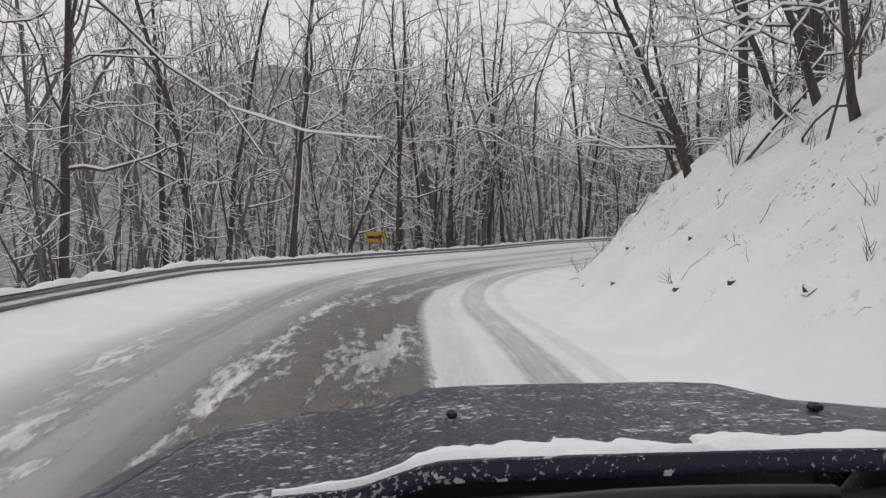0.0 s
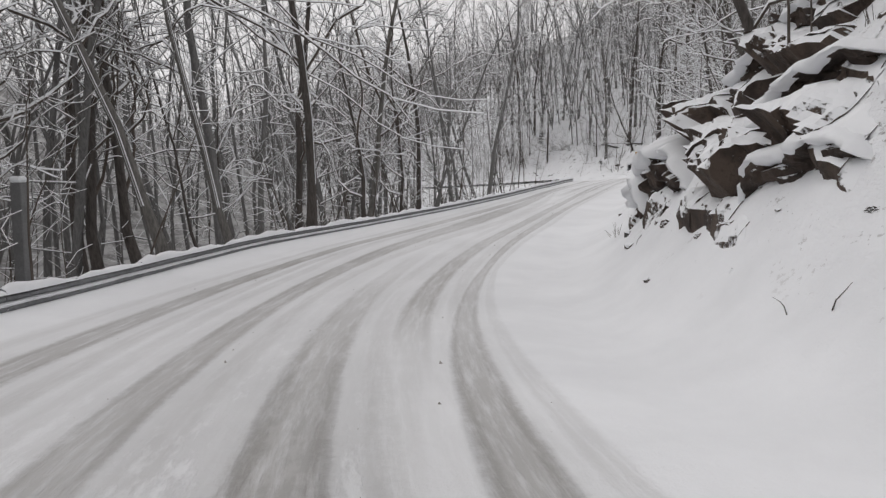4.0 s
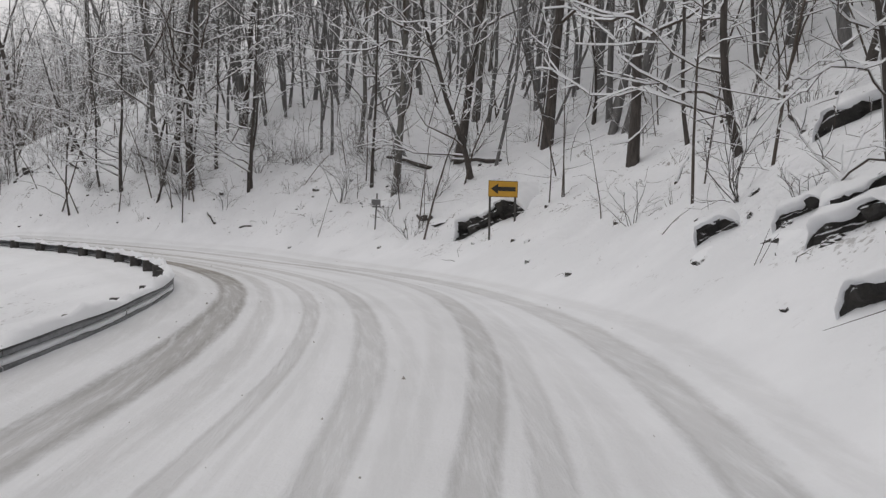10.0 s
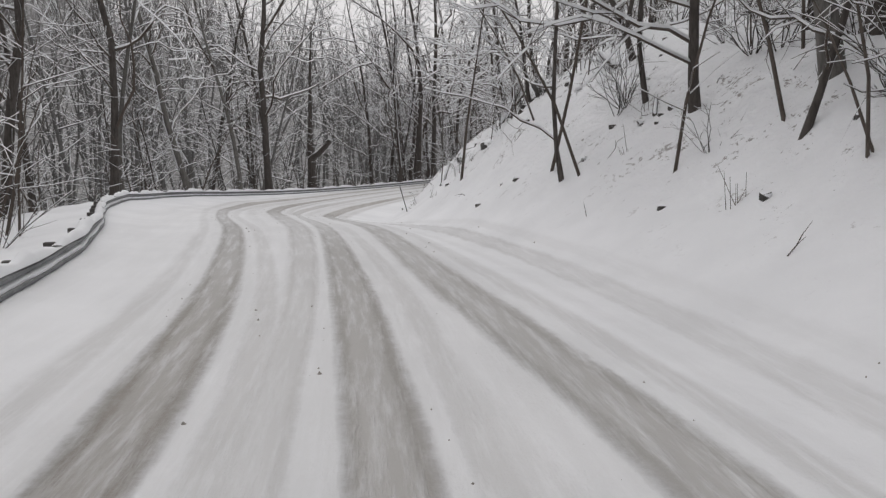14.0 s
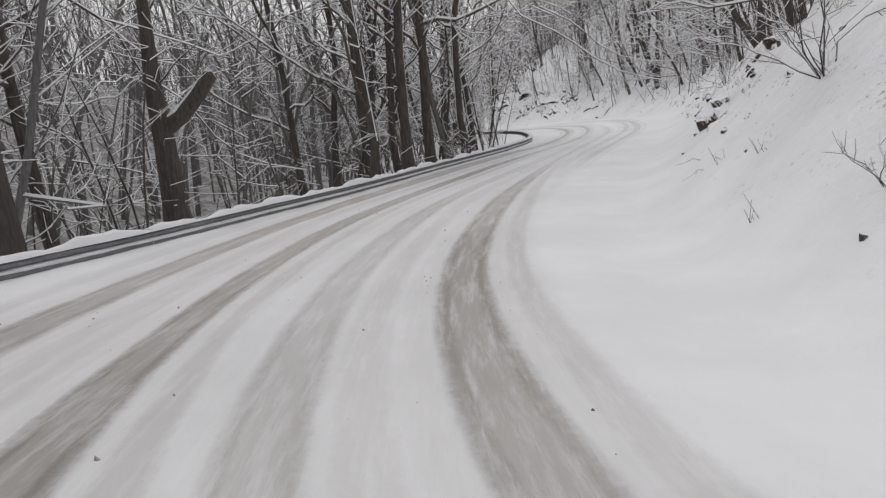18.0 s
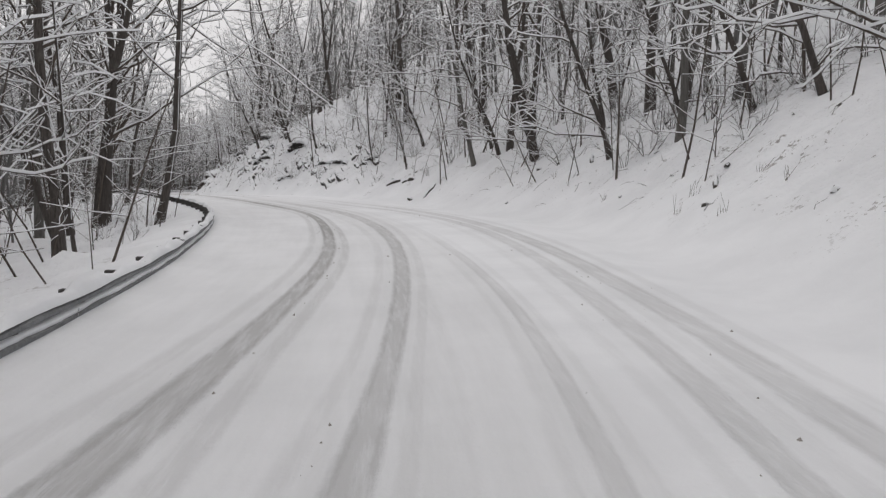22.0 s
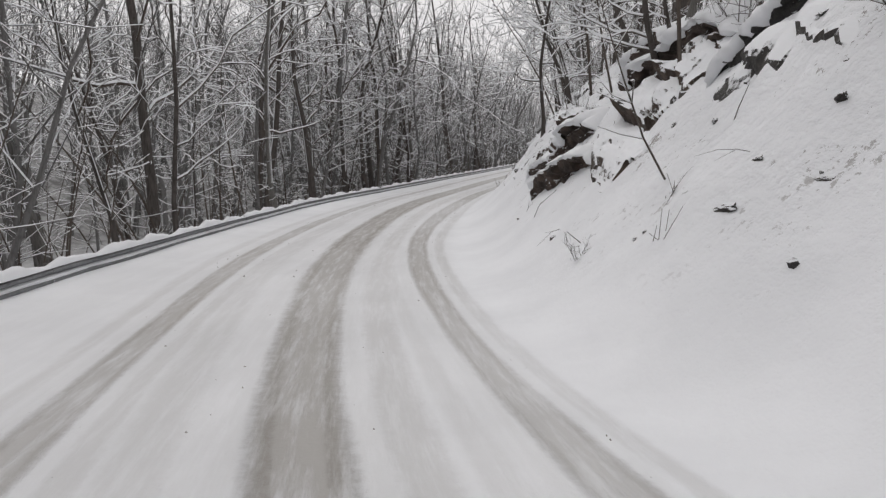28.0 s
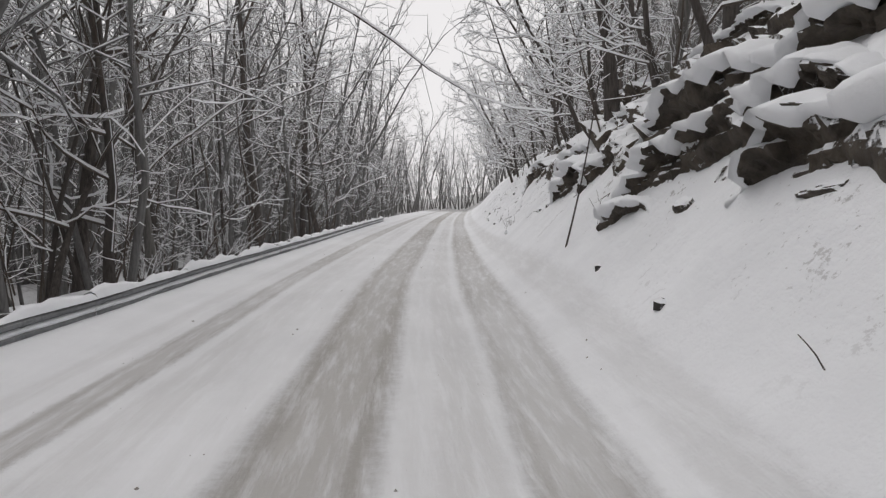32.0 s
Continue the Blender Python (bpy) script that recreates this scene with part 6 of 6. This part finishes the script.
PAINT = make_paint()
PLASTIC = make_plain("black_cowl_plastic", (0.012, 0.012, 0.013), 0.55, (0.02, 0.02, 0.022), 20.0)
DASH = make_plain("dark_grey_dashboard", (0.03, 0.03, 0.031), 0.7, (0.024, 0.024, 0.025), 60.0, 0.0, 0.3, 0.002)
RUBBER = make_plain("black_rubber", (0.018, 0.018, 0.018), 0.8)
CHROME = make_plain("dull_chrome", (0.5, 0.5, 0.5), 0.3, (0.4, 0.4, 0.4), 8.0, 0.9)
LENS = make_plain("clear_lamp_lens", (0.6, 0.6, 0.6), 0.15, (0.5, 0.5, 0.5), 12.0, 0.2)
MID, HALF = 0.465, 1.10


def smooth_step(u, a, b):
    t = min(max((u - a) / (b - a), 0.0), 1.0)
    return t * t * (3 - 2 * t)


def hood_z(x, y):
    a = abs(x - MID)
    z = -0.410 - 0.14 * (y - 1.4) - 0.034 * smooth_step(a, 0.40, 0.56) - 0.05 * max(0.0, a - 0.5) - 0.75 * max(0.0, a - 0.84) ** 2
    return z - 1.1 * max(0.0, y - 2.0 + 0.35 * max(0.0, a - 0.3)) ** 2 - 0.02 * a * a


def sheet(x0, x1, y0, y1, nx, ny, fz, drop):
    verts, faces = [], []
    for j in range(ny + 1):
        for i in range(nx + 1):
            x, y = x0 + (x1 - x0) * i / nx, y0 + (y1 - y0) * j / ny
            verts.append((x, y, fz(x, y)))
    n = nx + 1
    for j in range(ny):
        for i in range(nx):
            q = j * n + i
            faces.append((q, q + 1, q + n + 1, q + n))
    rim = [i for i in range(n)] + [j * n + nx for j in range(1, ny + 1)] + [ny * n + i for i in range(nx - 1, -1, -1)] + [j * n for j in range(ny - 1, 0, -1)]
    k = len(verts)
    verts += [(verts[i][0], verts[i][1], verts[i][2] - drop) for i in rim]
    for a in range(len(rim)):
        b = (a + 1) % len(rim)
        faces.append((rim[a], k + a, k + b, rim[b]))
    return verts, faces


def build_pickup():
    ob = new("pickup_truck", None)
    tagged(ob, "front of a dark blue pickup with a wet, snow-flecked hood", "truck")
    v, f = sheet(MID - 0.97, MID + 0.97, 1.0, 2.42, 70, 40, hood_z, 0.03)
    hood = part("hood", mesh_from("hood", v, f, PAINT, True), PAINT, ob, "dark blue hood flecked with snow and drops")
    for sx in (-1, 1):
        x0, x1 = sorted((MID + sx * 0.975, MID + sx * HALF))
        v, f = sheet(x0, x1, 0.7, 2.4, 6, 24, hood_z, 0.35)
        part("fender", mesh_from("fender", v, f, PAINT, True), PAINT, ob)
        bm = bmesh.new()
        bmesh.ops.create_cone(bm, cap_ends=True, segments=32, radius1=0.40, radius2=0.40, depth=0.27, matrix=pose(MID + sx * 0.84, 1.75, -1.43, 0, 90, 0))
        bmesh.ops.bevel(bm, geom=[e for e in bm.edges if e.calc_face_angle(0) > 1], offset=0.04, segments=2, affect="EDGES")
        wheel = part("tyre", bm, RUBBER, ob, "black tyre packed with snow")
        bm = bmesh.new()
        bmesh.ops.create_cone(bm, cap_ends=True, segments=24, radius1=0.22, radius2=0.20, depth=0.28, matrix=pose(MID + sx * 0.845, 1.75, -1.43, 0, 90, 0))
        part("rim", bm, CHROME, wheel)
        bm = bmesh.new()
        box(bm, (0.34, 0.10, 0.24), (MID + sx * 0.72, 2.44, -0.86), bevel=0.03)
        part("headlight", bm, LENS, ob)
        nx = MID + sx * 0.375
        bm = bmesh.new()
        z = hood_z(nx, 1.42)
        box(bm, (0.022, 0.034, 0.018), (nx, 1.42, z + 0.008), (-8, 0, 0), bevel=0.007)
        box(bm, (0.016, 0.01, 0.012), (nx, 1.40, z + 0.012), bevel=0.003)
        part("washer_nozzle", bm, PLASTIC, hood, "black washer nozzle")
    bm = bmesh.new()
    box(bm, (1.72, 0.30, 0.62), (MID, 2.30, -0.98), bevel=0.05)
    part("grille", bm, PLASTIC, ob)
    bm = bmesh.new()
    box(bm, (2.0, 0.20, 0.26), (MID, 2.50, -1.25), bevel=0.05)
    part("bumper", bm, CHROME, ob)
    bm = bmesh.new()
    box(bm, (1.5, 1.6, 0.40), (MID, 1.45, -1.15), bevel=0.05)
    part("chassis", bm, PLASTIC, ob)
    # cowl below the glass
    v, f = sheet(MID - 0.80, MID + 0.80, 0.70, 0.985, 40, 8, lambda x, y: -0.400 + 0.02 * math.sin(x * 9) * 0.3 - 0.22 * (0.985 - y) - 0.05 * (x - MID) ** 2, 0.05)
    part("cowl", mesh_from("cowl", v, f, PLASTIC, True), PLASTIC, ob, "black plastic cowl under the windscreen")
    # lumpy snow left along the back of the hood
    rng = np.random.default_rng(2)
    nx, verts, faces = 120, [], []
    for i in range(nx + 1):
        x = MID - 0.66 + 1.4 * i / nx
        wide = 0.02 + 0.05 * noise.noise(Vector((x * 4, 0, 0))) + 0.05 * noise.noise(Vector((x * 13, 3, 0))) + 0.02 * noise.noise(Vector((x * 40, 5, 0))) + 0.04 * smooth_step(x, 0.0, 0.4)
        high = 0.010 + 0.010 * noise.noise(Vector((x * 9, 7, 0)))
        for t, h in ((0.0, -0.004), (0.15, high), (0.5, high * 1.1), (0.85, high * 0.7), (1.0, -0.004)):
            y = 1.02 + max(wide, 0.012) * 2 * t
            verts.append((x, y, hood_z(x, y) + h))
    for i in range(nx):
        for j in range(4):
            q = i * 5 + j
            faces.append((q, q + 5, q + 6, q + 1))
    part("snow_band", mesh_from("snow_band", verts, faces, SNOW, True), SNOW, hood, "strip of lumpy snow along the hood's rear edge")
    # wipers lying across the cowl, with snow on their blades
    for x0, x1, y0, y1 in ((MID - 0.62, MID + 0.10, 0.80, 0.90), (MID + 0.02, MID + 0.70, 0.80, 0.91)):
        arm = Tubes()
        pts = [(x0 + (x1 - x0) * t, y0 + (y1 - y0) * t, -0.375 + 0.02 * math.sin(t * 3.1)) for t in np.linspace(0, 1, 8)]
        arm.add(pts, np.full(8, 0.011), 6)
        wiper = part("wiper_arm", arm.mesh("wiper_arm", PLASTIC), PLASTIC, ob)
        bm = bmesh.new()
        ang = math.degrees(math.atan2(y1 - y0, x1 - x0))
        box(bm, (0.56, 0.016, 0.03), ((x0 + x1) / 2 - 0.04, (y0 + y1) / 2 - 0.045, -0.392), (0, 0, ang), bevel=0.004)
        part("wiper_blade", bm, RUBBER, wiper)
        snow = Tubes()
        pts = [((x0 + x1) / 2 - 0.26 + 0.42 * t, (y0 + y1) / 2 - 0.085 + 0.07 * t, -0.392 + 0.006 * math.sin(t * 14)) for t in np.linspace(0, 1, 12)]
        snow.add(pts, 0.013 + 0.006 * np.sin(np.linspace(0, 9, 12)), 6)
        part("snow_lump", snow.mesh("snow_lump", SNOW), SNOW, wiper)
    # dashboard top
    v, f = sheet(MID - 0.78, MID + 0.78, 0.30, 0.68, 30, 8, lambda x, y: -0.40 - 0.18 * (0.68 - y) - 0.04 * (x - MID) ** 2, 0.06)
    part("dashboard", mesh_from("dashboard", v, f, DASH, True), DASH, ob, "dark grey dashboard top")
    ob.matrix_world = pose(0.0, 0.0, 1.829, 0, 0, 8.7)


build_pickup()
